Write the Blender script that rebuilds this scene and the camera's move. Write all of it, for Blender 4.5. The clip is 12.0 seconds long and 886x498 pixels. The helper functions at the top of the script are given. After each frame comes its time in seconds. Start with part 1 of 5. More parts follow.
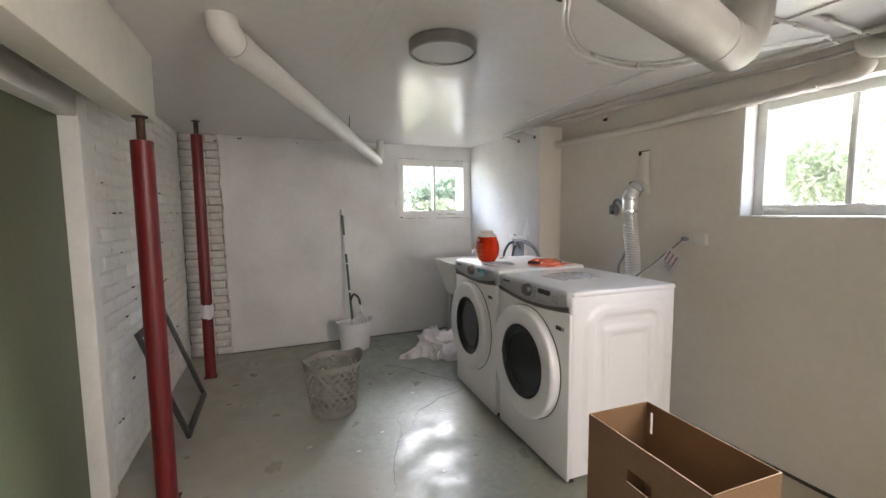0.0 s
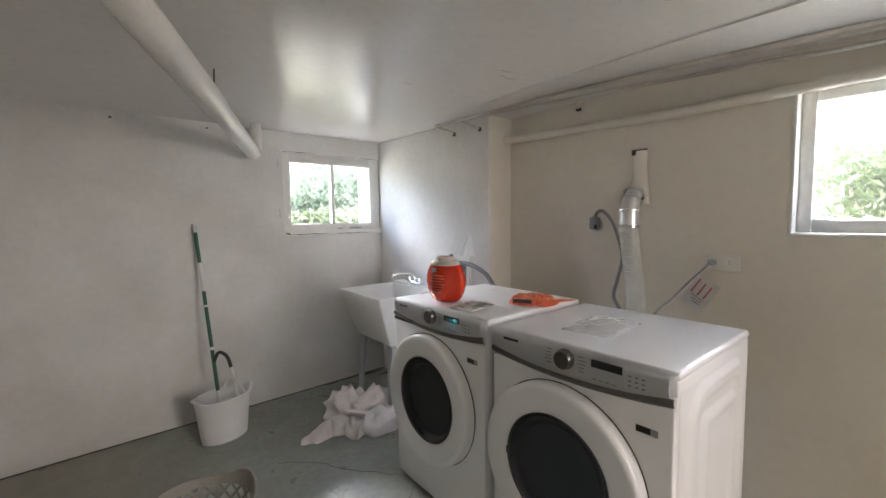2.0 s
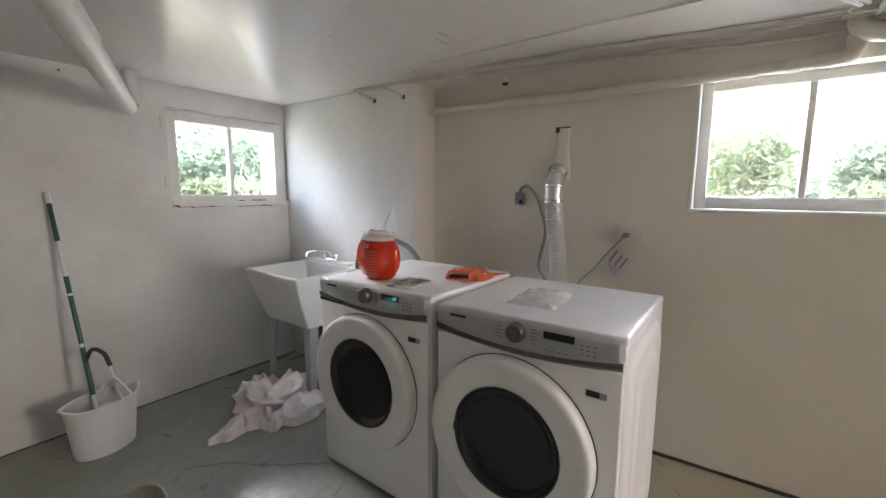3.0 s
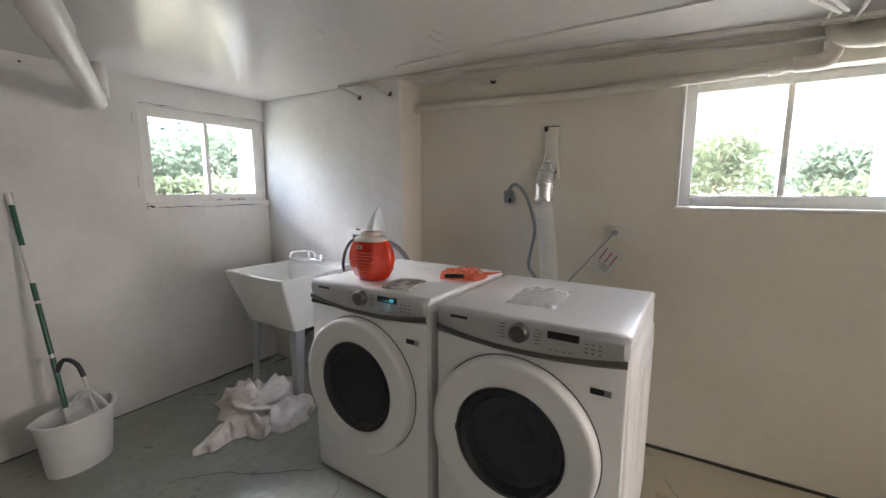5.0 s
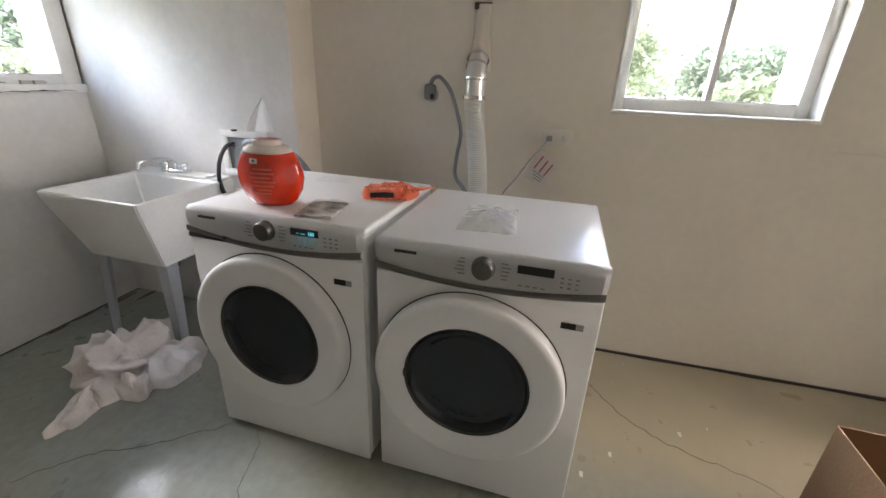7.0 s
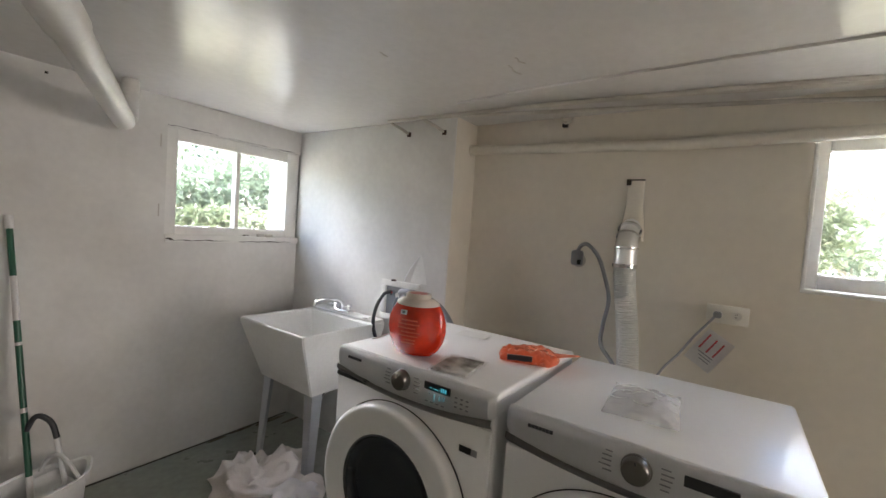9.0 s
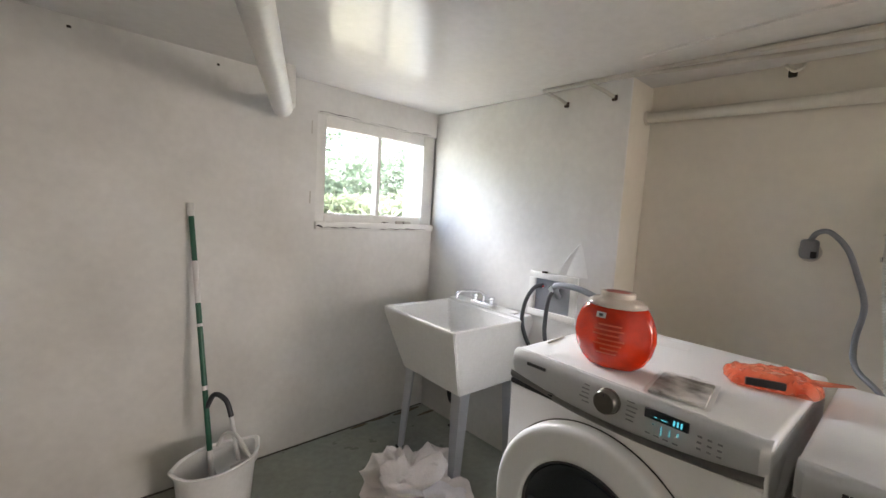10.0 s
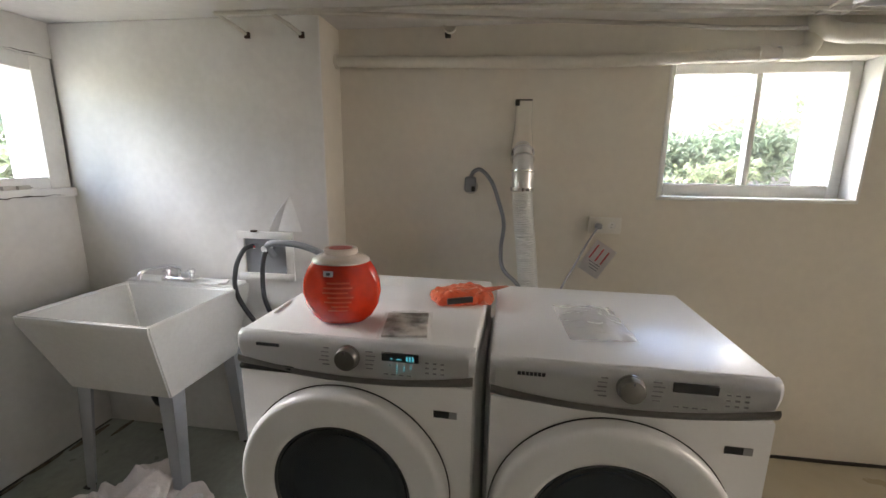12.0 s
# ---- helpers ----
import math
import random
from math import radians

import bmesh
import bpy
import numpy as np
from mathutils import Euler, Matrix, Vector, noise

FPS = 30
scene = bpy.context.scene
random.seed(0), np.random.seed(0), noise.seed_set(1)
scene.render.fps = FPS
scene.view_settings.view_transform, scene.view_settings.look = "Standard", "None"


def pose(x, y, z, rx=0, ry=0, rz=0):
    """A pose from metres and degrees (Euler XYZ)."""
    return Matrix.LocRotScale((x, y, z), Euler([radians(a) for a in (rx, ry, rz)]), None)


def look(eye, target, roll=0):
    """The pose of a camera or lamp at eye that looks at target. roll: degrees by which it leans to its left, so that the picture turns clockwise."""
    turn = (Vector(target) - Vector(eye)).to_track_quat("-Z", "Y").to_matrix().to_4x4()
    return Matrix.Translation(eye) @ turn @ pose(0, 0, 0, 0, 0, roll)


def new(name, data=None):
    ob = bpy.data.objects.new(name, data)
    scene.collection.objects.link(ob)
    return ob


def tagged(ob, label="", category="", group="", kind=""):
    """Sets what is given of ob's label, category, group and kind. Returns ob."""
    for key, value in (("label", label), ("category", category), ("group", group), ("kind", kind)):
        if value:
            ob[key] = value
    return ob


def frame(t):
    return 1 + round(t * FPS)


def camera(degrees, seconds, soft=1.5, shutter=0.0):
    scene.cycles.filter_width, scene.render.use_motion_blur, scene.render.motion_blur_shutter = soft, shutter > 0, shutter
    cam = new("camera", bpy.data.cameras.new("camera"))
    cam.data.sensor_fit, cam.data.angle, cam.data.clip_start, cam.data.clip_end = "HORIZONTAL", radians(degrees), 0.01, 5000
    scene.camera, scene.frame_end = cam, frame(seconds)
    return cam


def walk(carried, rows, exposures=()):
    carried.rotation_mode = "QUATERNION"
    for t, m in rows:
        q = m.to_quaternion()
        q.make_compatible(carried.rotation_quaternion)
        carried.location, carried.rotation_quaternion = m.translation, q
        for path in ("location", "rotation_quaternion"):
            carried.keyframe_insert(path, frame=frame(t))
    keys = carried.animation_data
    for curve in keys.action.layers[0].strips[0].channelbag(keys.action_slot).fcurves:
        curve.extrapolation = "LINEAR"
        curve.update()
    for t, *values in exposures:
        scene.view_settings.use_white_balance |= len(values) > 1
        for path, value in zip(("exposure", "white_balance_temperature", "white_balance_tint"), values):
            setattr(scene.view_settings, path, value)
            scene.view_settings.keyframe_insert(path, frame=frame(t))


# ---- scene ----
cam = camera(94.0, 12.0)
PATH = [
    (0, (-0.034, 0.533, 1.331), (0.717, 2.377, 1.152), -0.5),
    (0.5, (0.012, 0.86, 1.354), (0.926, 2.632, 1.199), -0.5),
    (1, (-0.012, 1.151, 1.359), (1.057, 2.835, 1.206), -0.6),
    (1.5, (0.017, 1.385, 1.351), (1.225, 2.972, 1.197), -0.5),
    (2, (0.037, 1.653, 1.384), (1.349, 3.155, 1.231), -0.8),
    (2.5, (0.017, 1.813, 1.391), (1.538, 3.092, 1.164), -0.3),
    (3, (-0.013, 1.845, 1.373), (1.616, 2.972, 1.099), 0.2),
    (5, (-0.051, 1.935, 1.388), (1.645, 2.954, 1.096), -0.0),
    (5.5, (0.061, 2.007, 1.389), (1.764, 2.985, 1.006), 0.2),
    (6, (0.179, 2.13, 1.404), (1.862, 3.069, 0.866), 0.2),
    (6.5, (0.201, 2.206, 1.39), (1.909, 2.881, 0.598), 1.4),
    (6.7, (0.185, 2.247, 1.391), (1.919, 2.789, 0.556), 1.9),
    (8.3, (0.128, 2.279, 1.464), (2.087, 2.437, 1.092), 2.0),
    (8.5, (0.131, 2.285, 1.429), (2.091, 2.653, 1.268), 1.4),
    (9, (0.177, 2.279, 1.43), (1.836, 3.393, 1.337), 4.0),
    (9.5, (0.156, 2.371, 1.394), (1.422, 3.906, 1.188), 3.9),
    (10, (0.191, 2.651, 1.393), (1.535, 4.121, 1.215), 3.5),
    (10.5, (0.321, 2.74, 1.449), (1.975, 3.844, 1.243), 0.8),
    (11, (0.377, 2.747, 1.442), (2.212, 3.454, 1.076), 0.2),
    (11.5, (0.283, 2.775, 1.424), (2.176, 3.206, 0.943), 0.4),
    (12, (0.256, 2.732, 1.438), (2.197, 2.992, 1.029), 0.7),
]
EXPOSURES = [(0, 4.72, 6650), (1.5, 4.70, 6650), (3.0, 4.58, 6650), (5.5, 4.58, 6700), (6.0, 4.65, 6750), (6.5, 4.78, 6800), (6.7, 4.8, 6800), (8.3, 4.65, 6900), (9.0, 4.55, 6900), (9.5, 4.95, 6900), (10.0, 4.90, 6950), (10.5, 4.90, 7000), (11.0, 4.58, 7050), (11.5, 4.52, 7050), (12, 4.52, 7100)]
walk(cam, [(t, look(eye, target, roll)) for t, eye, target, roll in PATH], exposures=[(t, stops, kelvin, 15) for t, stops, kelvin in EXPOSURES])

# ---------------------------------------------------------------- light
SUN_DIR = Vector((-0.55, -0.45, 0.85)).normalized()
world = bpy.data.worlds.new("sky")
scene.world = world
world.use_nodes = True
wn = world.node_tree.nodes
sky = wn.new("ShaderNodeTexSky")
sky.sky_type, sky.sun_disc = "NISHITA", False
sky.sun_elevation = math.asin(SUN_DIR.z)
sky.sun_rotation = math.atan2(SUN_DIR.x, SUN_DIR.y)
world.node_tree.links.new(sky.outputs[0], wn["Background"].inputs[0])
wn["Background"].inputs[1].default_value = 0.10
sun = new("sun", bpy.data.lights.new("sun", "SUN"))
sun.data.energy, sun.data.angle, sun.data.color = 1.0, radians(12), (1.0, 0.95, 0.88)
sun.matrix_world = look(SUN_DIR * 20, (0, 0, 0))


def sky_lamp(name, eye, target, w, h, watts, color=(0.93, 0.97, 1.0)):
    lamp = new(name, bpy.data.lights.new(name, "AREA"))
    lamp.data.shape, lamp.data.size, lamp.data.size_y = "RECTANGLE", w, h
    lamp.data.energy, lamp.data.color = watts, color
    lamp.matrix_world = look(eye, target)
    return lamp


sky_lamp("sky_light_back_window", (2.35, 8.40, 3.75), (1.60, 4.80, 1.55), 4.0, 1.8, 86)
sky_lamp("sky_light_side_window", (6.60, 2.90, 3.42), (2.30, 1.60, 1.55), 3.6, 1.25, 215)
# unseen fill lamp added behind the camera to brighten the post side
rear = new("unseen_rear_fill", bpy.data.lights.new("unseen_rear_fill", "AREA"))
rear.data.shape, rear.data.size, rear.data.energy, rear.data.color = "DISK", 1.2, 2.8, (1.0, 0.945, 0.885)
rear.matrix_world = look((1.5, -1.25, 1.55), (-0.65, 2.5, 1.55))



# ---------------------------------------------------------------- materials
def material(name, base, rough=0.5, metal=0.0, other=None, scale=6.0, amount=0.5, fine=60.0, bump=0.15,
             bump_scale=40.0, coat=0.0, grain=0.04, rough_var=0.03, spots=None, spot_scale=9.0, spot_at=0.68, alpha=1.0, sheen=0.0):
    """A painted or raw surface: two scales of colour change, uneven gloss, fine relief, and stains."""
    m = bpy.data.materials.new(name)
    m.use_nodes = True
    n, l = m.node_tree.nodes, m.node_tree.links
    b = n["Principled BSDF"]
    co = n.new("ShaderNodeTexCoord")
    src = co.outputs["Object"]
    big = n.new("ShaderNodeTexNoise")
    big.inputs["Scale"].default_value, big.inputs["Detail"].default_value = scale, 5
    small = n.new("ShaderNodeTexNoise")
    small.inputs["Scale"].default_value, small.inputs["Detail"].default_value = fine, 3
    l.new(src, big.inputs["Vector"])
    l.new(src, small.inputs["Vector"])
    other = other or tuple(c * 0.86 for c in base)
    mix = n.new("ShaderNodeMix")
    mix.data_type = "RGBA"
    mix.inputs["A"].default_value, mix.inputs["B"].default_value = (*base, 1), (*other, 1)
    ramp = n.new("ShaderNodeMapRange")
    ramp.inputs["From Min"].default_value, ramp.inputs["From Max"].default_value = 0.38, 0.68
    ramp.inputs["To Max"].default_value = amount
    l.new(big.outputs["Fac"], ramp.inputs["Value"])
    l.new(ramp.outputs["Result"], mix.inputs["Factor"])
    mix2 = n.new("ShaderNodeMix")
    mix2.data_type, mix2.blend_type = "RGBA", "MULTIPLY"
    fr = n.new("ShaderNodeMapRange")
    fr.inputs["From Min"].default_value, fr.inputs["From Max"].default_value = 0.3, 0.7
    fr.inputs["To Min"].default_value, fr.inputs["To Max"].default_value = 1 - grain, 1 + 0.4 * grain
    l.new(small.outputs["Fac"], fr.inputs["Value"])
    mix2.inputs["Factor"].default_value = 1.0
    l.new(mix.outputs["Result"], mix2.inputs["A"])
    l.new(fr.outputs["Result"], mix2.inputs["B"])
    out = mix2.outputs["Result"]
    if spots:
        sp = n.new("ShaderNodeTexNoise")
        sp.inputs["Scale"].default_value, sp.inputs["Detail"].default_value = spot_scale, 8
        sp.inputs["Roughness"].default_value = 0.65
        l.new(src, sp.inputs["Vector"])
        sr = n.new("ShaderNodeMapRange")
        sr.inputs["From Min"].default_value, sr.inputs["From Max"].default_value = spot_at, spot_at + 0.05
        l.new(sp.outputs["Fac"], sr.inputs["Value"])
        mix3 = n.new("ShaderNodeMix")
        mix3.data_type = "RGBA"
        l.new(sr.outputs["Result"], mix3.inputs["Factor"])
        l.new(out, mix3.inputs["A"])
        mix3.inputs["B"].default_value = (*spots, 1)
        out = mix3.outputs["Result"]
    l.new(out, b.inputs["Base Color"])
    rr = n.new("ShaderNodeMapRange")
    rr.inputs["From Min"].default_value, rr.inputs["From Max"].default_value = 0.35, 0.65
    rr.inputs["To Min"].default_value = max(0.02, rough - rough_var)
    rr.inputs["To Max"].default_value = min(1, rough + rough_var)
    l.new(big.outputs["Fac"], rr.inputs["Value"])
    l.new(rr.outputs["Result"], b.inputs["Roughness"])
    b.inputs["Metallic"].default_value = metal
    b.inputs["Coat Weight"].default_value = coat
    b.inputs["Sheen Weight"].default_value = sheen
    b.inputs["Alpha"].default_value = alpha
    if bump:
        bn = n.new("ShaderNodeTexNoise")
        bn.inputs["Scale"].default_value, bn.inputs["Detail"].default_value = bump_scale, 6
        l.new(src, bn.inputs["Vector"])
        bp = n.new("ShaderNodeBump")
        bp.inputs["Strength"].default_value, bp.inputs["Distance"].default_value = bump, 0.01
        l.new(bn.outputs["Fac"], bp.inputs["Height"])
        l.new(bp.outputs["Normal"], b.inputs["Normal"])
    return m


def plain(name, base, rough=0.4, metal=0.0, coat=0.0):
    return material(name, base, rough, metal, scale=14, amount=0.25, fine=120, grain=0.04, bump=0.03, bump_scale=150, coat=coat, rough_var=0.01)


def pane_material(name, tint=(1, 1, 1), rough=0.0):
    m = bpy.data.materials.new(name)
    m.use_nodes = True
    n, l = m.node_tree.nodes, m.node_tree.links
    n.remove(n["Principled BSDF"])
    tr, gl, mx = (n.new("ShaderNode" + k) for k in ("BsdfTransparent", "BsdfGlossy", "MixShader"))
    tr.inputs[0].default_value = (*tint, 1)
    gl.inputs["Roughness"].default_value = rough
    mx.inputs[0].default_value = 0.05
    l.new(tr.outputs[0], mx.inputs[1])
    l.new(gl.outputs[0], mx.inputs[2])
    # a faint translucent veil stands in for glare that pales the view
    veil, mx2 = n.new("ShaderNodeBsdfTranslucent"), n.new("ShaderNodeMixShader")
    veil.inputs[0].default_value = (0.9, 0.9, 0.88, 1)
    mx2.inputs[0].default_value = 0.0025
    l.new(mx.outputs[0], mx2.inputs[1])
    l.new(veil.outputs[0], mx2.inputs[2])
    l.new(mx2.outputs[0], n["Material Output"].inputs[0])
    return m


def plastic_film(name, color, rough, see_through):
    """Thin tinted plastic: part lets light through, part scatters, with a sheen."""
    m = bpy.data.materials.new(name)
    m.use_nodes = True
    n, l = m.node_tree.nodes, m.node_tree.links
    b = n["Principled BSDF"]
    b.inputs["Base Color"].default_value = (*color, 1)
    b.inputs["Roughness"].default_value = rough
    no = n.new("ShaderNodeTexNoise")
    no.inputs["Scale"].default_value = 30
    co = n.new("ShaderNodeTexCoord")
    l.new(co.outputs["Object"], no.inputs["Vector"])
    bp = n.new("ShaderNodeBump")
    bp.inputs["Strength"].default_value, bp.inputs["Distance"].default_value = 0.4, 0.01
    l.new(no.outputs["Fac"], bp.inputs["Height"])
    l.new(bp.outputs["Normal"], b.inputs["Normal"])
    tr = n.new("ShaderNodeBsdfTransparent")
    tr.inputs[0].default_value = (*[min(1, 0.35 + c) for c in color], 1)
    mx = n.new("ShaderNodeMixShader")
    mx.inputs[0].default_value = see_through
    l.new(b.outputs[0], mx.inputs[1])
    l.new(tr.outputs[0], mx.inputs[2])
    l.new(mx.outputs[0], n["Material Output"].inputs[0])
    return m


def glow(name, color, strength):
    m = bpy.data.materials.new(name)
    m.use_nodes = True
    b = m.node_tree.nodes["Principled BSDF"]
    b.inputs["Base Color"].default_value = (0.02, 0.02, 0.02, 1)
    b.inputs["Emission Color"].default_value = (*color, 1)
    b.inputs["Emission Strength"].default_value = strength
    return m


M_WALL = material("white_wall_paint", (0.75, 0.74, 0.72), 0.85, other=(0.60, 0.58, 0.55), scale=2.1, amount=0.7, fine=28, grain=0.04,
                  bump=0.38, bump_scale=7, spots=(0.45, 0.42, 0.38), spot_scale=7, spot_at=0.74)
M_CREAM = material("cream_wall_paint", (0.76, 0.715, 0.63), 0.75, other=(0.66, 0.615, 0.535), scale=1.8, amount=0.5, fine=24, grain=0.03,
                   bump=0.15, bump_scale=6)
M_CEIL = material("glossy_ceiling_paint", (0.74, 0.72, 0.70), 0.22, other=(0.70, 0.68, 0.66), scale=1.3, amount=0.4, fine=30,
                  bump=0.10, bump_scale=2.5, rough_var=0.04)
M_BRICK = material("whitewashed_brick", (0.72, 0.70, 0.66), 0.75, other=(0.58, 0.55, 0.50), scale=7, amount=0.8, fine=70, grain=0.12,
                   bump=0.7, bump_scale=45, spots=(0.16, 0.12, 0.10), spot_scale=13, spot_at=0.66)
M_MORTAR = material("whitewashed_mortar", (0.58, 0.56, 0.52), 0.9, other=(0.18, 0.16, 0.14), scale=8, amount=1.0, fine=60, grain=0.12,
                    bump=0.8, bump_scale=60)
M_TRIM = material("white_gloss_trim", (0.78, 0.77, 0.74), 0.4, scale=8, amount=0.5, fine=50, bump=0.12, bump_scale=30,
                  spots=(0.35, 0.32, 0.28), spot_scale=16, spot_at=0.73)
M_BEAM = material("painted_beam", (0.80, 0.775, 0.69), 0.5, scale=3, amount=0.5, fine=40, bump=0.15, bump_scale=25,
                  spots=(0.5, 0.46, 0.38), spot_scale=11, spot_at=0.72)
M_WHITEWASH = material("thick_whitewash", (0.76, 0.74, 0.70), 0.85, other=(0.66, 0.63, 0.58), scale=5, amount=0.8, fine=50, grain=0.12,
                       bump=0.6, bump_scale=30, spots=(0.20, 0.16, 0.13), spot_scale=10, spot_at=0.68)
M_WASHED_BRICK = material("painted_over_brick", (0.78, 0.76, 0.715), 0.8, other=(0.68, 0.65, 0.60), scale=4, amount=0.6, fine=60, grain=0.08,
                          bump=0.5, bump_scale=28, spots=(0.24, 0.19, 0.15), spot_scale=8, spot_at=0.70)
# made-up grey for walls out of view, dark to hold down bounced light
M_UNSEEN_GREY = material("unseen_wall_grey", (0.30, 0.285, 0.26), 0.9, other=(0.22, 0.21, 0.19), scale=3, amount=0.8, fine=40, grain=0.1, bump=0.4, bump_scale=20)
M_DARKGAP = material("dark_gap", (0.045, 0.038, 0.03), 0.9, scale=20, amount=0.7, bump=0.4)
M_CRACK = material("crack_dirt", (0.10, 0.095, 0.08), 0.9, scale=20, amount=0.7, bump=0.3)
M_DIRT = material("brown_dirt", (0.10, 0.075, 0.05), 0.95, other=(0.20, 0.17, 0.13), scale=30, amount=1.0, bump=0.8)
M_GREEN_DOOR = material("olive_door_paint", (0.10, 0.115, 0.065), 0.55, other=(0.125, 0.135, 0.08), scale=3, amount=0.8, fine=50, bump=0.12)
M_RED = material("red_post_paint", (0.155, 0.010, 0.012), 0.42, other=(0.115, 0.008, 0.010), scale=7, amount=0.8, fine=60,
                 bump=0.2, bump_scale=50, spots=(0.5, 0.42, 0.40), spot_scale=22, spot_at=0.75)
M_RUST = material("rusty_steel", (0.10, 0.055, 0.035), 0.7, 0.6, other=(0.05, 0.04, 0.04), scale=25, amount=0.8, bump=0.5)
M_PIPE = material("white_pipe_paint", (0.76, 0.74, 0.70), 0.35, scale=6, amount=0.4, fine=50, bump=0.1, bump_scale=40)
M_PIPE_TAN = material("cream_pipe_paint", (0.70, 0.66, 0.58), 0.42, scale=6, amount=0.5, fine=50, bump=0.2, bump_scale=30)
M_CONDUIT = material("painted_conduit", (0.55, 0.52, 0.47), 0.45, other=(0.36, 0.33, 0.29), scale=5, amount=0.7, bump=0.15)
M_TIN = material("galvanised_sheet", (0.50, 0.485, 0.45), 0.45, 0.35, other=(0.42, 0.41, 0.38), scale=9, amount=0.7, fine=35, bump=0.08)
M_FOIL = material("aluminium_foil_duct", (0.78, 0.78, 0.77), 0.38, 0.75, scale=20, amount=0.15, grain=0.03, bump=0.0)
M_CHROME = plain("chrome", (0.82, 0.82, 0.84), 0.12, 1.0)
M_ENAMEL = material("white_enamel", (0.79, 0.79, 0.795), 0.30, other=(0.76, 0.76, 0.765), scale=3, amount=0.0, fine=90, grain=0.015, bump=0.0,
                    bump_scale=60, coat=0.08, rough_var=0.0)
M_ENAMEL.node_tree.nodes["Principled BSDF"].inputs["Specular IOR Level"].default_value = 0.42
M_PANEL = material("white_plastic_panel", (0.76, 0.76, 0.765), 0.36, scale=5, amount=0.2, fine=90, grain=0.015, bump=0.0, rough_var=0.0)
M_SILVER = plain("grey_trim_strip", (0.25, 0.24, 0.23), 0.35, 0.3)
M_KNOB = plain("brushed_knob", (0.17, 0.16, 0.15), 0.3, 0.85)
M_BLACK = plain("black_plastic", (0.010, 0.010, 0.012), 0.38)
M_RUBBER = plain("dark_gasket", (0.03, 0.03, 0.032), 0.6)
M_DRUM = plain("dark_drum", (0.035, 0.04, 0.047), 0.35, 0.4)
M_DOORGLASS = plain("smoked_glass", (0.011, 0.015, 0.021), 0.07, coat=0.0)
M_PRINT = plain("grey_print", (0.30, 0.30, 0.31), 0.5)
M_DARKPRINT = plain("dark_print", (0.05, 0.05, 0.055), 0.4)
M_TEAL = glow("teal_display", (0.10, 0.75, 0.95), 0.03)
M_TUB = material("white_tub_plastic", (0.77, 0.77, 0.75), 0.38, other=(0.70, 0.69, 0.66), scale=4, amount=0.5, bump=0.03)
M_LEG = plain("grey_steel_leg", (0.50, 0.52, 0.56), 0.4, 0.4)
M_ORANGE = material("orange_translucent_tub", (0.74, 0.036, 0.004), 0.10, other=(0.36, 0.011, 0.003), scale=11, amount=0.8, fine=70,
                    bump=0.06, coat=0.5)
M_ORANGE.node_tree.nodes["Principled BSDF"].inputs["Subsurface Weight"].default_value = 0.15
M_ORANGE.node_tree.nodes["Principled BSDF"].inputs["Subsurface Radius"].default_value = (0.05, 0.012, 0.004)
M_LID = material("clear_white_lid", (0.70, 0.62, 0.56), 0.25, scale=20, amount=0.4, bump=0.03)
M_REDCAP = plain("red_cap", (0.40, 0.03, 0.025), 0.35)
M_PALE_ORANGE = plain("pale_orange_print", (0.76, 0.15, 0.075), 0.35)
M_ORANGE_FILM = plastic_film("orange_film", (0.95, 0.27, 0.15), 0.15, 0.60)
M_CLEAR_FILM = plastic_film("clear_film", (0.88, 0.87, 0.86), 0.25, 0.62)
M_THIN_FILM = plastic_film("thin_film", (0.80, 0.80, 0.80), 0.12, 0.86)
M_PAPER = material("printed_paper", (0.66, 0.64, 0.61), 0.7, other=(0.10, 0.09, 0.085), scale=19, amount=1.0, fine=120, bump=0.1)
M_COIL = plain("pale_grey_hose", (0.52, 0.51, 0.50), 0.4)
M_WHITEPAPER = plain("white_paper", (0.76, 0.75, 0.74), 0.6)
M_REDPRINT = plain("red_print", (0.45, 0.05, 0.06), 0.6)
M_GREYHOSE = plain("grey_hose", (0.24, 0.25, 0.27), 0.45)
M_DARKHOSE = plain("dark_hose", (0.028, 0.03, 0.036), 0.4)
M_WHITECORD = plain("white_cord", (0.74, 0.73, 0.72), 0.45)
M_OUTLET = plain("ivory_outlet", (0.74, 0.72, 0.66), 0.4)
M_CARD = material("brown_cardboard", (0.21, 0.125, 0.065), 0.85, other=(0.17, 0.10, 0.05), scale=5, amount=0.6, fine=90, bump=0.15, bump_scale=120)
M_CARD_IN = material("inner_cardboard", (0.30, 0.185, 0.10), 0.85, scale=6, amount=0.5, fine=90, bump=0.15, bump_scale=120)
M_BASKET = material("taupe_plastic", (0.27, 0.255, 0.225), 0.5, scale=8, amount=0.4, bump=0.05)
M_BUCKET = material("milky_plastic", (0.76, 0.76, 0.76), 0.35, scale=6, amount=0.4, bump=0.04)
M_MOPGREEN = plain("green_pole", (0.012, 0.10, 0.055), 0.3)
M_CLOTH = material("off_white_cotton", (0.80, 0.75, 0.74), 0.9, other=(0.68, 0.61, 0.57), scale=9, amount=0.5, fine=160, bump=0.5,
                   bump_scale=90, sheen=0.2)
M_CLOTH2 = material("white_towel", (0.80, 0.77, 0.80), 0.95, scale=12, amount=0.4, fine=200, bump=0.7, bump_scale=160, sheen=0.3)
M_FRAME = plain("dark_frame_wood", (0.035, 0.03, 0.028), 0.45)
M_BRONZE = plain("brushed_nickel", (0.24, 0.225, 0.21), 0.3, 0.9)
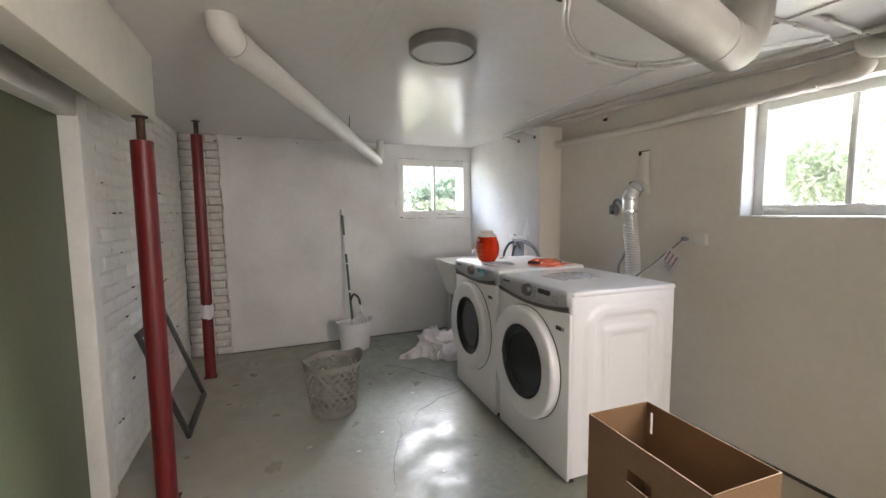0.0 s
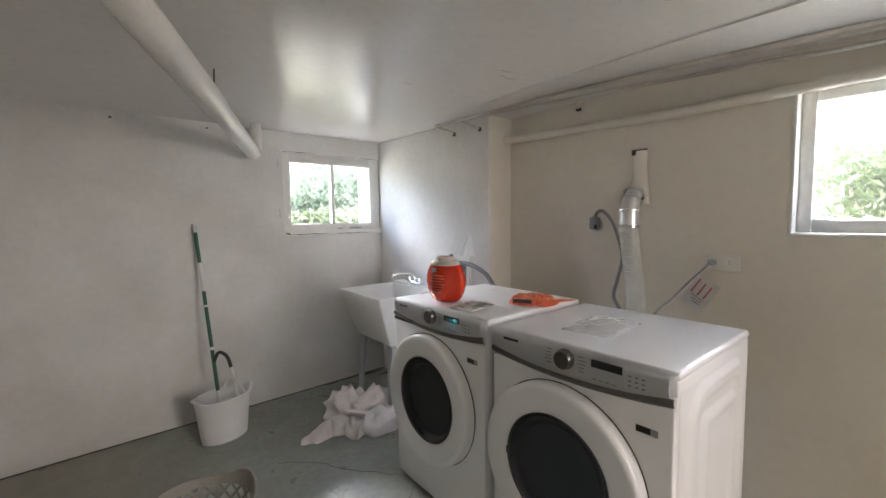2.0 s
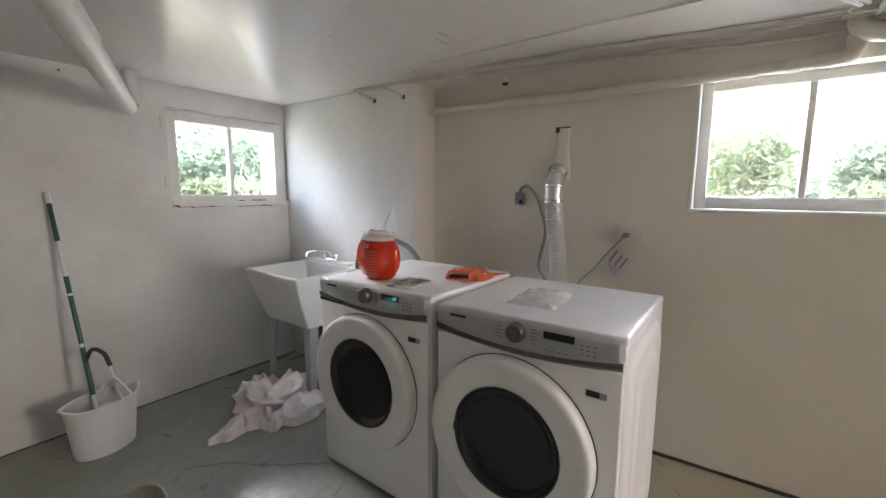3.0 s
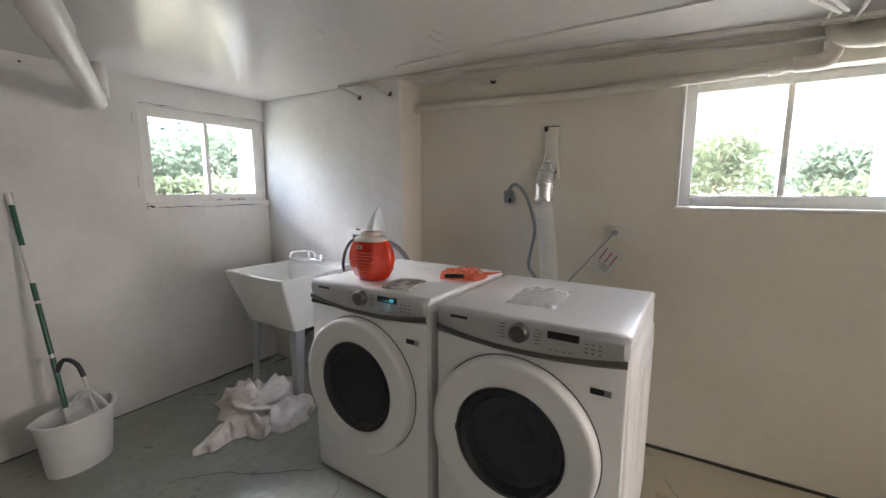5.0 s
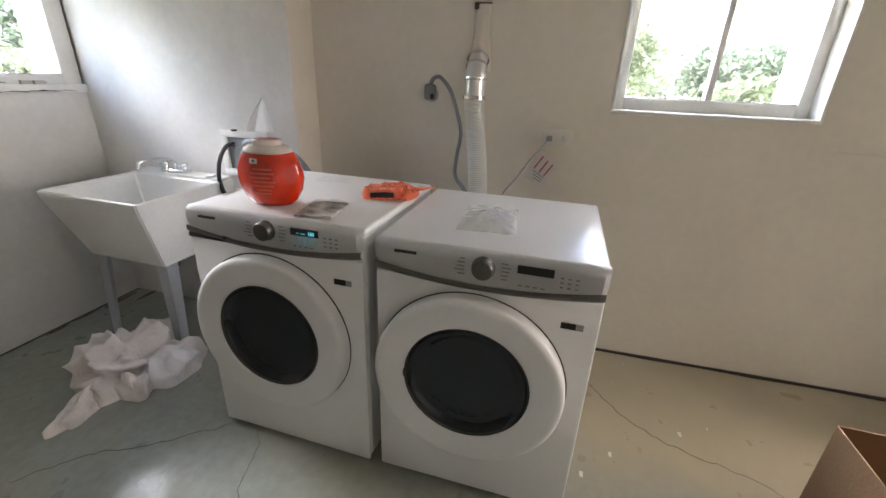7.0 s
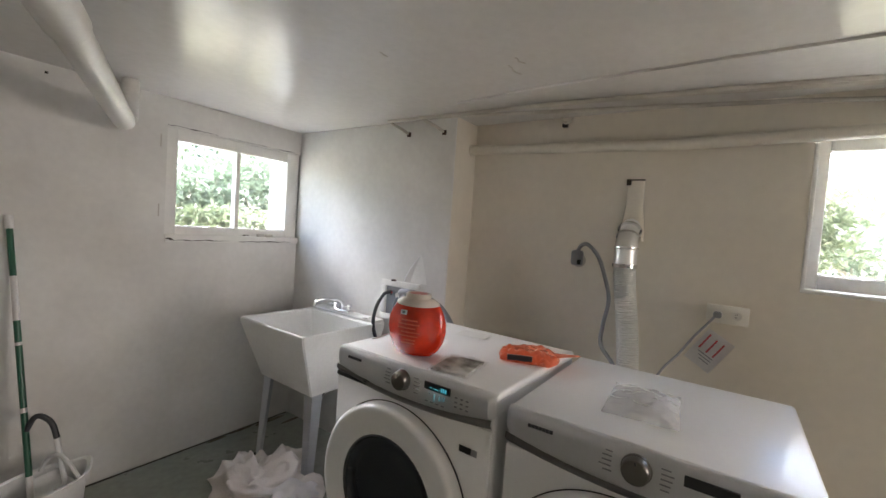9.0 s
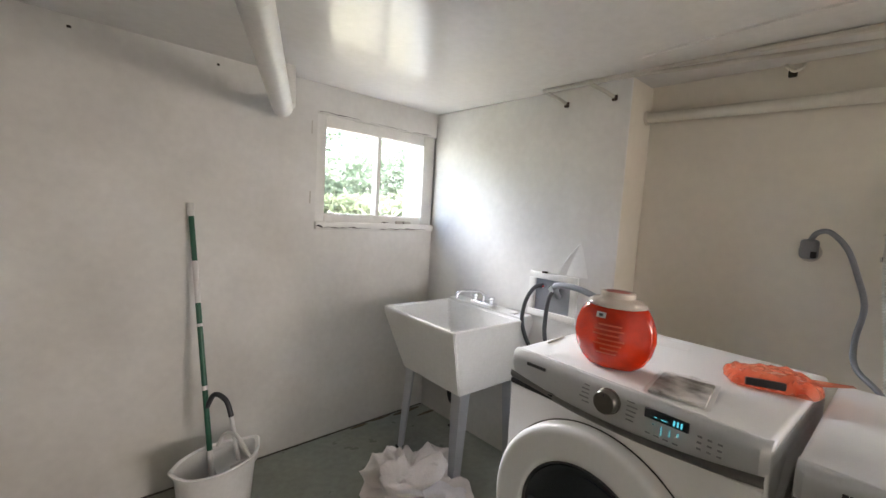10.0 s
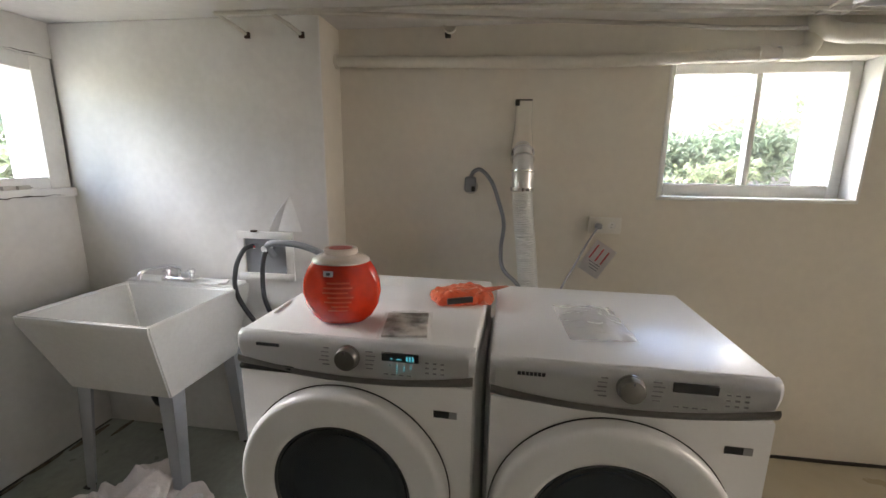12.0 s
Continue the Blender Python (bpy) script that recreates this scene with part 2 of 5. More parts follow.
M_DIFFUSER = plain("frosted_diffuser", (0.66, 0.67, 0.68), 0.5)
M_PANE = pane_material("window_glass")
M_LEAF = material("leaf_green", (0.10, 0.135, 0.07), 0.5, other=(0.16, 0.19, 0.12), scale=2, amount=1.0, bump=0)
M_LEAF2 = material("blue_leaf_green", (0.09, 0.13, 0.085), 0.5, other=(0.13, 0.17, 0.12), scale=2, amount=1.0, bump=0)
for leaf in (M_LEAF, M_LEAF2):
    n, l = leaf.node_tree.nodes, leaf.node_tree.links
    b = n["Principled BSDF"]
    tl, mx = n.new("ShaderNodeBsdfTranslucent"), n.new("ShaderNodeMixShader")
    mx.inputs[0].default_value = 0.45
    l.new(b.inputs["Base Color"].links[0].from_socket, tl.inputs[0])
    l.new(b.outputs[0], mx.inputs[1])
    l.new(tl.outputs[0], mx.inputs[2])
    l.new(mx.outputs[0], n["Material Output"].inputs[0])
M_BARK = material("pale_bark", (0.36, 0.32, 0.26), 0.8, scale=10, amount=0.8, bump=0.5)
M_SOIL = material("garden_ground", (0.36, 0.33, 0.25), 0.95, other=(0.20, 0.22, 0.13), scale=1.5, amount=1.0, bump=0.6, bump_scale=8)
M_SIDING = material("pale_siding", (0.42, 0.415, 0.40), 0.6, scale=2, amount=0.4, bump=0.1)
M_ROOF = material("brown_roof_edge", (0.20, 0.10, 0.04), 0.7, scale=4, amount=0.6, bump=0.3)
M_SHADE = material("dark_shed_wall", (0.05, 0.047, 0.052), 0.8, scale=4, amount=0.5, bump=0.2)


def floor_material():
    """Grey-green deck paint on concrete, worn through to tan in blotches."""
    m = material("painted_concrete_floor", (0.30, 0.33, 0.302), 0.42, other=(0.25, 0.262, 0.225), scale=1.2, amount=0.9, fine=26, grain=0.12,
                 bump=0.22, bump_scale=14, rough_var=0.03)
    n, l = m.node_tree.nodes, m.node_tree.links
    b = n["Principled BSDF"]
    base = b.inputs["Base Color"].links[0].from_socket
    co = n.new("ShaderNodeTexCoord")
    no = n.new("ShaderNodeTexNoise")
    no.inputs["Scale"].default_value, no.inputs["Detail"].default_value = 1.1, 9
    l.new(co.outputs["Object"], no.inputs["Vector"])
    sep = n.new("ShaderNodeSeparateXYZ")
    l.new(co.outputs["Object"], sep.inputs[0])
    # the bare area lies along the side wall, with a ragged edge
    ax = n.new("ShaderNodeMapRange")
    ax.inputs["From Min"].default_value, ax.inputs["From Max"].default_value = 1.2, 1.75
    l.new(sep.outputs["X"], ax.inputs["Value"])
    ay = n.new("ShaderNodeMapRange")
    ay.inputs["From Min"].default_value, ay.inputs["From Max"].default_value = 2.4, 1.9
    l.new(sep.outputs["Y"], ay.inputs["Value"])
    mul = n.new("ShaderNodeMath")
    mul.operation = "MULTIPLY"
    l.new(ax.outputs[0], mul.inputs[0])
    l.new(ay.outputs[0], mul.inputs[1])
    add = n.new("ShaderNodeMath")
    add.operation = "MULTIPLY_ADD"
    add.inputs[1].default_value = 0.55
    l.new(mul.outputs[0], add.inputs[0])
    l.new(no.outputs["Fac"], add.inputs[2])
    mr = n.new("ShaderNodeMapRange")
    mr.inputs["From Min"].default_value, mr.inputs["From Max"].default_value = 0.55, 0.95
    l.new(add.outputs[0], mr.inputs["Value"])
    mix = n.new("ShaderNodeMix")
    mix.data_type = "RGBA"
    l.new(mr.outputs[0], mix.inputs["Factor"])
    l.new(base, mix.inputs["A"])
    mix.inputs["B"].default_value = (0.42, 0.37, 0.27, 1)
    # trodden tan on the post side, partly shade and reflection painted in
    px = n.new("ShaderNodeMapRange")
    px.inputs["From Min"].default_value, px.inputs["From Max"].default_value = 0.75, -0.35
    l.new(sep.outputs["X"], px.inputs["Value"])
    pn = n.new("ShaderNodeTexNoise")
    pn.inputs["Scale"].default_value, pn.inputs["Detail"].default_value = 2.3, 8
    l.new(co.outputs["Object"], pn.inputs["Vector"])
    pa = n.new("ShaderNodeMath")
    pa.operation = "MULTIPLY_ADD"
    pa.inputs[1].default_value = 0.42
    l.new(px.outputs[0], pa.inputs[0])
    l.new(pn.outputs["Fac"], pa.inputs[2])
    pm = n.new("ShaderNodeMapRange")
    pm.inputs["From Min"].default_value, pm.inputs["From Max"].default_value = 0.56, 0.86
    pm.inputs["To Max"].default_value = 0.75
    l.new(pa.outputs[0], pm.inputs["Value"])
    tan = n.new("ShaderNodeMix")
    tan.data_type = "RGBA"
    l.new(pm.outputs[0], tan.inputs["Factor"])
    l.new(mix.outputs["Result"], tan.inputs["A"])
    tan.inputs["B"].default_value = (0.34, 0.305, 0.245, 1)
    mix = tan
    # paint flecks and chips
    fl = n.new("ShaderNodeTexNoise")
    fl.inputs["Scale"].default_value, fl.inputs["Detail"].default_value = 17, 5
    l.new(co.outputs["Object"], fl.inputs["Vector"])
    fm = n.new("ShaderNodeMapRange")
    fm.inputs["From Min"].default_value, fm.inputs["From Max"].default_value = 0.73, 0.76
    l.new(fl.outputs["Fac"], fm.inputs["Value"])
    mix2 = n.new("ShaderNodeMix")
    mix2.data_type = "RGBA"
    l.new(fm.outputs[0], mix2.inputs["Factor"])
    l.new(mix.outputs["Result"], mix2.inputs["A"])
    mix2.inputs["B"].default_value = (0.50, 0.48, 0.42, 1)
    l.new(mix2.outputs["Result"], b.inputs["Base Color"])
    # gloss left on in cloudy patches
    gn = n.new("ShaderNodeTexNoise")
    gn.inputs["Scale"].default_value, gn.inputs["Detail"].default_value = 7.0, 7
    l.new(co.outputs["Object"], gn.inputs["Vector"])
    gm = n.new("ShaderNodeMapRange")
    gm.inputs["From Min"].default_value, gm.inputs["From Max"].default_value = 0.32, 0.68
    gm.inputs["To Min"].default_value, gm.inputs["To Max"].default_value = 0.26, 0.62
    l.new(gn.outputs["Fac"], gm.inputs["Value"])
    l.new(gm.outputs[0], b.inputs["Roughness"])
    return m


M_FLOOR = floor_material()


# ---------------------------------------------------------------- mesh helpers
def finish(name, bm, mat, angle=38, smooth=True):
    me = bpy.data.meshes.new(name)
    bmesh.ops.recalc_face_normals(bm, faces=bm.faces)
    bm.to_mesh(me)
    bm.free()
    if smooth:
        me.polygons.foreach_set("use_smooth", [True] * len(me.polygons))
        me.set_sharp_from_angle(angle=radians(angle))
    for k in (mat if isinstance(mat, (list, tuple)) else [mat]):
        me.materials.append(k)
    return me


def part(name, bm, mat, parent=None, label="", angle=38, smooth=True):
    ob = new(name, finish(name, bm, mat, angle, smooth))
    if parent:
        ob.parent = parent
    return tagged(ob, label)


def thing(name, m, label, category, group="", kind=""):
    ob = new(name)
    ob.empty_display_size = 0.05
    ob.matrix_basis = m
    return tagged(ob, label, category, group, kind)


def add_box(bm, lo, hi, bevel=0.0, seg=2):
    lo, hi = Vector(lo), Vector(hi)
    r = bmesh.ops.create_cube(bm, size=1, matrix=Matrix.Translation((lo + hi) / 2) @ Matrix.Diagonal((*(hi - lo), 1)))
    if bevel:
        edges = list({e for v in r["verts"] for e in v.link_edges})
        bmesh.ops.bevel(bm, geom=edges, offset=bevel, segments=seg, affect="EDGES", profile=0.5)
    return bm


def box(lo, hi, bevel=0.0, seg=2):
    return add_box(bmesh.new(), lo, hi, bevel, seg)


def smooth_path(points, steps=8):
    """Catmull-Rom through the points."""
    p = [Vector(q) for q in points]
    p = [p[0] * 2 - p[1]] + p + [p[-1] * 2 - p[-2]]
    out = []
    for i in range(1, len(p) - 2):
        for k in range(steps):
            t = k / steps
            a, b, c, d = p[i - 1:i + 3]
            out.append(0.5 * (2 * b + (c - a) * t + (2 * a - 5 * b + 4 * c - d) * t * t + (3 * b - a - 3 * c + d) * t ** 3))
    return out + [p[-2]]


def add_tube(bm, points, radius, n=12, cap=True, squash=1.0):
    pts = [Vector(q) for q in points]
    rad = radius if callable(radius) else (lambda i: radius)
    ref, rings = None, []
    for i, q in enumerate(pts):
        d = (pts[min(i + 1, len(pts) - 1)] - pts[max(i - 1, 0)]).normalized()
        if ref is None:
            ref = d.orthogonal().normalized()
        ref = (ref - d * ref.dot(d)).normalized()
        side = d.cross(ref)
        r = rad(i)
        rings.append([bm.verts.new(q + ref * r * math.cos(a) + side * r * squash * math.sin(a))
                      for a in (2 * math.pi * k / n for k in range(n))])
    for a, b in zip(rings, rings[1:]):
        for k in range(n):
            bm.faces.new((a[k], a[(k + 1) % n], b[(k + 1) % n], b[k]))
    if cap:
        bm.faces.new(rings[0][::-1])
        bm.faces.new(rings[-1])
    return bm


def tube(points, radius, n=12, cap=True, squash=1.0):
    return add_tube(bmesh.new(), points, radius, n, cap, squash)


def add_lathe(bm, profile, n=48, m=None, ax=1.0, ay=1.0, close=False):
    """Turns (radius, height) pairs about z; ax and ay stretch it to an oval; m places it."""
    m = m or Matrix()
    rings = []
    for r, z in profile:
        if r < 1e-6:
            rings.append([bm.verts.new(m @ Vector((0, 0, z)))])
        else:
            rings.append([bm.verts.new(m @ Vector((ax * r * math.cos(a), ay * r * math.sin(a), z)))
                          for a in (2 * math.pi * k / n for k in range(n))])
    pairs = list(zip(rings, rings[1:])) + ([(rings[-1], rings[0])] if close else [])
    for a, b in pairs:
        for k in range(n):
            j = (k + 1) % n
            quad = [a[k % len(a)], a[j % len(a)], b[j % len(b)], b[k % len(b)]]
            quad = [v for i, v in enumerate(quad) if v not in quad[:i]]
            if len(quad) > 2:
                bm.faces.new(quad)
    return bm


def lathe(profile, n=48, m=None, ax=1.0, ay=1.0, close=False):
    return add_lathe(bmesh.new(), profile, n, m, ax, ay, close)


def sheet(f, nu, nv):
    """A grid of f(u, v), u and v from 0 to 1."""
    bm = bmesh.new()
    g = [[bm.verts.new(f(i / nu, j / nv)) for j in range(nv + 1)] for i in range(nu + 1)]
    for i in range(nu):
        for j in range(nv):
            bm.faces.new((g[i][j], g[i + 1][j], g[i + 1][j + 1], g[i][j + 1]))
    return bm


def strip_solid(bm, points, width, z0, z1):
    """A flat ribbon of some thickness along points in a level plane."""
    p = [Vector(q) for q in points]
    rows = []
    for i, q in enumerate(p):
        d = (p[min(i + 1, len(p) - 1)] - p[max(i - 1, 0)]).normalized()
        s = Vector((-d.y, d.x, 0)) * (width if not callable(width) else width(i / (len(p) - 1))) / 2
        rows.append([bm.verts.new((q.x + k * s.x, q.y + k * s.y, z)) for k, z in ((-1, z0), (1, z0), (1, z1), (-1, z1))])
    for a, b in zip(rows, rows[1:]):
        for k in range(4):
            bm.faces.new((a[k], a[(k + 1) % 4], b[(k + 1) % 4], b[k]))
    bm.faces.new(rows[0])
    bm.faces.new(rows[-1][::-1])
    return bm


def wobble(p, scale, amount):
    return noise.noise(Vector(p) * scale) * amount


# ---------------------------------------------------------------- the room
X0, X1, XB = -0.80, 2.30, 2.08          # left wall, side wall, face of the step in the side wall
Y0, Y1, YB = 0.38, 4.85, 3.52          # near wall, back wall, edge of the step
H = 2.05
W1 = (1.215, 2.08, 1.285, 1.895)        # back window opening: x, x, z, z
W2 = (1.185, 2.00, 1.295, 1.892)        # side window opening: y, y, z, z
THICK, THICK_BACK = 0.34, 0.21

floor = part("floor", box((X0 - 0.5, -1.6, -0.12), (X1 + 0.1, Y1 + 0.2, 0.0)), M_FLOOR)
tagged(floor, "grey-green painted concrete floor, worn to tan, with cracks", "floor", kind="structure")
ceiling = part("ceiling", box((X0 - 0.5, -1.6, H), (X1 + THICK, Y1 + THICK, H + 0.2)), M_CEIL)
tagged(ceiling, "glossy off-white painted ceiling", "ceiling", kind="structure")

bm = bmesh.new()
XP = -0.47                               # where the plaster stops and bare brick begins
add_box(bm, (XP + 0.03, Y1, -0.1), (W1[0], Y1 + THICK_BACK, H))
add_box(bm, (W1[1], Y1, -0.1), (X1 + THICK, Y1 + THICK_BACK, H))
add_box(bm, (W1[0], Y1, -0.1), (W1[1], Y1 + THICK_BACK, W1[2]))
add_box(bm, (W1[0], Y1, W1[3]), (W1[1], Y1 + THICK_BACK, H))
wall_back = part("wall_back", bm, M_WALL)
tagged(wall_back, "rough white-painted plaster back wall", "wall", kind="structure")

bm = bmesh.new()
edge, N = [], 60
for i in range(N + 1):
    z = H * i / N
    edge.append(XP + 0.03 * (0.5 - z / H) + wobble((0, 0, z), 9, 0.02) + wobble((3, 0, z), 30, 0.008))
rows = []
for i in range(N + 1):
    z = H * i / N
    rows.append([bm.verts.new(q) for q in ((XP + 0.031, Y1, z), (edge[i] + 0.006, Y1 - 0.002, z), (edge[i], Y1 + 0.008, z),
                                           (edge[i], Y1 + 0.06, z))])
for a, b in zip(rows, rows[1:]):
    for k in range(3):
        bm.faces.new((a[k], a[k + 1], b[k + 1], b[k]))
part("plaster_edge", bm, M_WALL, wall_back)
part("brick_backing", box((X0 - 0.2, Y1 + 0.024, -0.1), (XP + 0.05, Y1 + THICK_BACK, H)), M_MORTAR, wall_back, "dark rough mortar between bare bricks")

bm = bmesh.new()
add_box(bm, (X1, -1.6, -0.1), (X1 + THICK, W2[0], H))
add_box(bm, (X1, W2[1], -0.1), (X1 + THICK, Y1, H))
add_box(bm, (X1, W2[0], -0.1), (X1 + THICK, W2[1], W2[2]))
add_box(bm, (X1, W2[0], W2[3]), (X1 + THICK, W2[1], H))
wall_side = part("wall_side", bm, M_CREAM)
tagged(wall_side, "smooth cream-painted side wall with a dark gap at the floor", "wall", kind="structure")
bm = bmesh.new()
strip_solid(bm, [(X1 - 0.006, Y0 + (YB - Y0) * i / 40, 0) for i in range(41)], lambda u: 0.014 + 0.005 * math.sin(u * 37), 0.0, 0.012)
part("floor_gap", bm, M_DARKGAP, wall_side, "dark gap along the floor")
part("chair_line", box((X1 - 0.0035, Y0, 1.17), (X1, 1.1, 1.176), 0.001), M_CREAM, wall_side)

wall_step = part("wall_step", box((XB, YB, -0.1), (X1 + 0.02, Y1 + 0.02, H), 0.008, 3), M_WALL)
wall_step.data.materials.append(M_CREAM)
for poly in wall_step.data.polygons:
    if poly.normal.y < -0.8:
        poly.material_index = 1
tagged(wall_step, "white-painted wall step behind the laundry tub", "wall", kind="structure")

wall_near = part("wall_near", box((1.80, Y0 - 0.15, -0.1), (X1 + 0.02, Y0, H)), M_WALL)
tagged(wall_near, "scuffed white-painted near wall", "wall", kind="structure")
bm = bmesh.new()
for a, b, c, d in ((2.12, 0.74, 0.018, 0.026), (2.13, 0.32, 0.016, 0.018), (2.20, 0.20, 0.012, 0.012), (2.235, 1.17, 0.03, 0.012), (2.19, 1.12, 0.035, 0.02),
                   (2.255, 1.08, 0.008, 0.05), (2.245, 0.99, 0.03, 0.006), (2.24, 1.62, 0.02, 0.02)):
    add_box(bm, (a - c, Y0 - 0.01, b - d), (a + c, Y0 + 0.004, b + d), 0.003)
part("scuff_mark", bm, M_MORTAR, wall_near, "dark scuffs and chipped paint")
# unseen closing wall, kept dark so less light bounces back
tagged(part("wall_rear", box((X0 - 0.5, -1.75, -0.1), (X1 + 0.02, -1.6, H)), M_UNSEEN_GREY), "unseen grey closing wall behind, dark to cut bounced light", "wall", kind="structure")

# left wall with its doorway
DY0, DY1, DZ = 1.86, 2.78, 1.765
bm = bmesh.new()
add_box(bm, (X0 - 0.3, DY1, -0.1), (X0, Y1 + 0.03, H))
add_box(bm, (X0 - 0.3, DY0, DZ), (X0, DY1, H))
wall_left = part("wall_left", bm, M_WHITEWASH)
# unseen stretch of wall, darkened to spare the machine fronts its bounce
tagged(part("wall_left_rear", box((X0 - 0.3, -1.6, -0.1), (X0, DY0, H)), M_UNSEEN_GREY), "unseen grey wall past the door, dark to cut bounced light", "wall", kind="structure")
tagged(wall_left, "whitewashed brick left wall with flaking paint", "wall", kind="structure")
door_1 = thing("door_1", pose(X0, DY0, 0), "olive-green painted door in a white frame", "door", kind="structure")
part("door_leaf", box((-0.10, 0.01, 0.01), (-0.05, DY1 - DY0 - 0.01, DZ - 0.01), 0.004), M_GREEN_DOOR, door_1)
part("jamb", box((-0.11, DY1 - DY0 - 0.02, 0), (0.022, DY1 - DY0 + 0.075, DZ + 0.07), 0.006), M_TRIM, door_1)
part("jamb", box((-0.11, -0.075, 0), (0.022, 0.02, DZ + 0.07), 0.006), M_TRIM, door_1)
part("head", box((-0.11, 0.021, DZ - 0.02), (0.018, DY1 - DY0 - 0.021, DZ + 0.07), 0.006), M_TRIM, door_1)

# floor cracks and dirt
for pts, w in (([(0.80, 3.98), (0.965, 3.84), (1.04, 3.70), (1.119, 3.598), (1.18, 3.52), (1.25, 3.42)], 0.006),
               ([(0.72, 2.90), (0.80, 3.06), (0.917, 3.134), (1.02, 3.20), (1.174, 3.242), (1.25, 3.30)], 0.004),
               ([(2.05, 1.95), (1.89, 1.855), (1.76, 1.74), (1.704, 1.653), (1.64, 1.512), (1.582, 1.316), (1.5, 1.2)], 0.006),
               ([(0.45, 2.35), (0.52, 2.62), (0.63, 2.86), (0.66, 3.05)], 0.004)):
    path = smooth_path([(*q, 0) for q in pts], 8)
    path = [q + Vector((wobble(q, 22, 0.014), wobble(q + Vector((5, 5, 0)), 22, 0.014), 0)) for q in path]
    part("crack", strip_solid(bmesh.new(), path, lambda u, w=w: 0.62 * w * (0.35 + 0.65 * math.sin(math.pi * min(1, u * 0.9 + 0.1))), -0.004, 0.0008), M_CRACK, floor, "dark hairline crack")
for x, z, w in ((-0.30, 2.022, 0.018), (0.206, 2.008, 0.007), (-0.50, 1.99, 0.012), (0.72, 2.01, 0.006)):
    part("chip", box((x - w, Y1 - 0.0015, z - 0.005), (x + w, Y1 + 0.002, z + 0.005), 0.001, 1), M_DARKGAP, wall_back, "dark chip in the paint")
part("seam", strip_solid(bmesh.new(), [(0.36, 2.72, 0), (0.40, 2.50, 0), (0.42, 2.2, 0), (0.40, 1.9, 0), (0.38, 1.2, 0)], 0.03, H - 0.0012, H + 0.002), M_CEIL, ceiling)
part("seam", strip_solid(bmesh.new(), [(0.30, 2.62, 0), (0.33, 2.42, 0), (0.335, 1.9, 0), (0.30, 1.2, 0)], 0.012, H - 0.0015, H + 0.002), M_CEIL, ceiling)
part("ridge", strip_solid(bmesh.new(), [(1.90, 3.40, 0), (1.85, 3.0, 0), (1.82, 2.4, 0), (1.81, 1.9, 0), (1.83, 1.2, 0), (1.84, Y0, 0)], lambda u: 0.05, H - 0.009, H + 0.002), M_CEIL, ceiling)
gap_line = [(XP + 0.02 + (XB - XP - 0.03) * i / 90, Y1 - 0.003 + wobble((i, 0, 0), 0.9, 0.003), 0) for i in range(91)]
part("floor_gap", strip_solid(bmesh.new(), gap_line, lambda u: 0.006 + 0.010 * abs(wobble((u * 40, 2, 0), 1.0, 1.0)), 0.0, 0.006), M_CRACK, wall_back, "thin dark gap along the floor")
for x, y, w in ((1.62, 2.98, 0.05), (1.55, 2.93, 0.03), (1.30, 3.35, 0.02), (1.44, 2.2, 0.025)):
    part("paint_flake", strip_solid(bmesh.new(), [(x + w * k, y + wobble((k, x, 0), 3, 0.02), 0) for k in (-1, -0.4, 0.2, 1)], 0.006, H - 0.002, H + 0.001), M_CONDUIT, ceiling, "lifted flake of ceiling paint")
rng = random.Random(5)
for x, y, r in ((1.92, 4.80, 0.07), (1.72, 4.82, 0.05), (1.55, 4.81, 0.04), (2.02, 4.70, 0.05)):
    part("dirt", lathe([(0, 0.006), (r * 0.5, 0.005), (r, -0.002)], 14, pose(x, y + 0.02, 0, 0, 0, 0), 1.9, 0.3), M_DIRT, floor, "loose dark dirt at the wall")
for x, y in ((0.52, 2.9), (0.86, 3.35), (0.35, 2.75), (1.42, 1.98), (1.55, 1.86), (1.75, 1.55), (1.82, 1.42), (0.72, 2.4), (0.1, 2.9), (0.95, 3.02)):
    s = rng.uniform(0.006, 0.014)
    part("paint_flake", box((x - s, y - s * 0.5, -0.001), (x + s, y + s * 0.5, 0.004), 0.0015, 1), M_TRIM, floor, "pale paint flake")


# ---------------------------------------------------------------- windows
def window(name, m, w, h, border, label, deep):
    """Frame in the plane of local x (width) and z, y to the outside."""
    win = thing(name, m, label, "window", kind="structure")
    l, r, b, t = border
    for nm, lo, hi in (("stile", (0, deep, 0), (l, deep + 0.05, h)), ("stile", (w - r, deep, 0), (w, deep + 0.05, h)),
                       ("rail", (l, deep, 0), (w - r, deep + 0.05, b)), ("rail", (l, deep, h - t), (w - r, deep + 0.05, h))):
        part(nm, box(lo, hi, 0.005), M_TRIM, win)
    mid = l + (w - l - r) / 2
    part("mullion", box((mid - 0.014, deep - 0.002, b), (mid + 0.014, deep + 0.048, h - t), 0.006), M_TRIM, win)
    for a, c in ((l, mid - 0.014), (mid + 0.014, w - r)):
        g = part("pane", box((a, deep + 0.022, b), (c, deep + 0.026, h - t)), M_PANE, win, "clear glass pane")
        g.visible_shadow = False
        part("putty_bead", box((a, deep + 0.006, b), (c, deep + 0.02, b + 0.005), 0.002), M_SILVER, win)
    return win


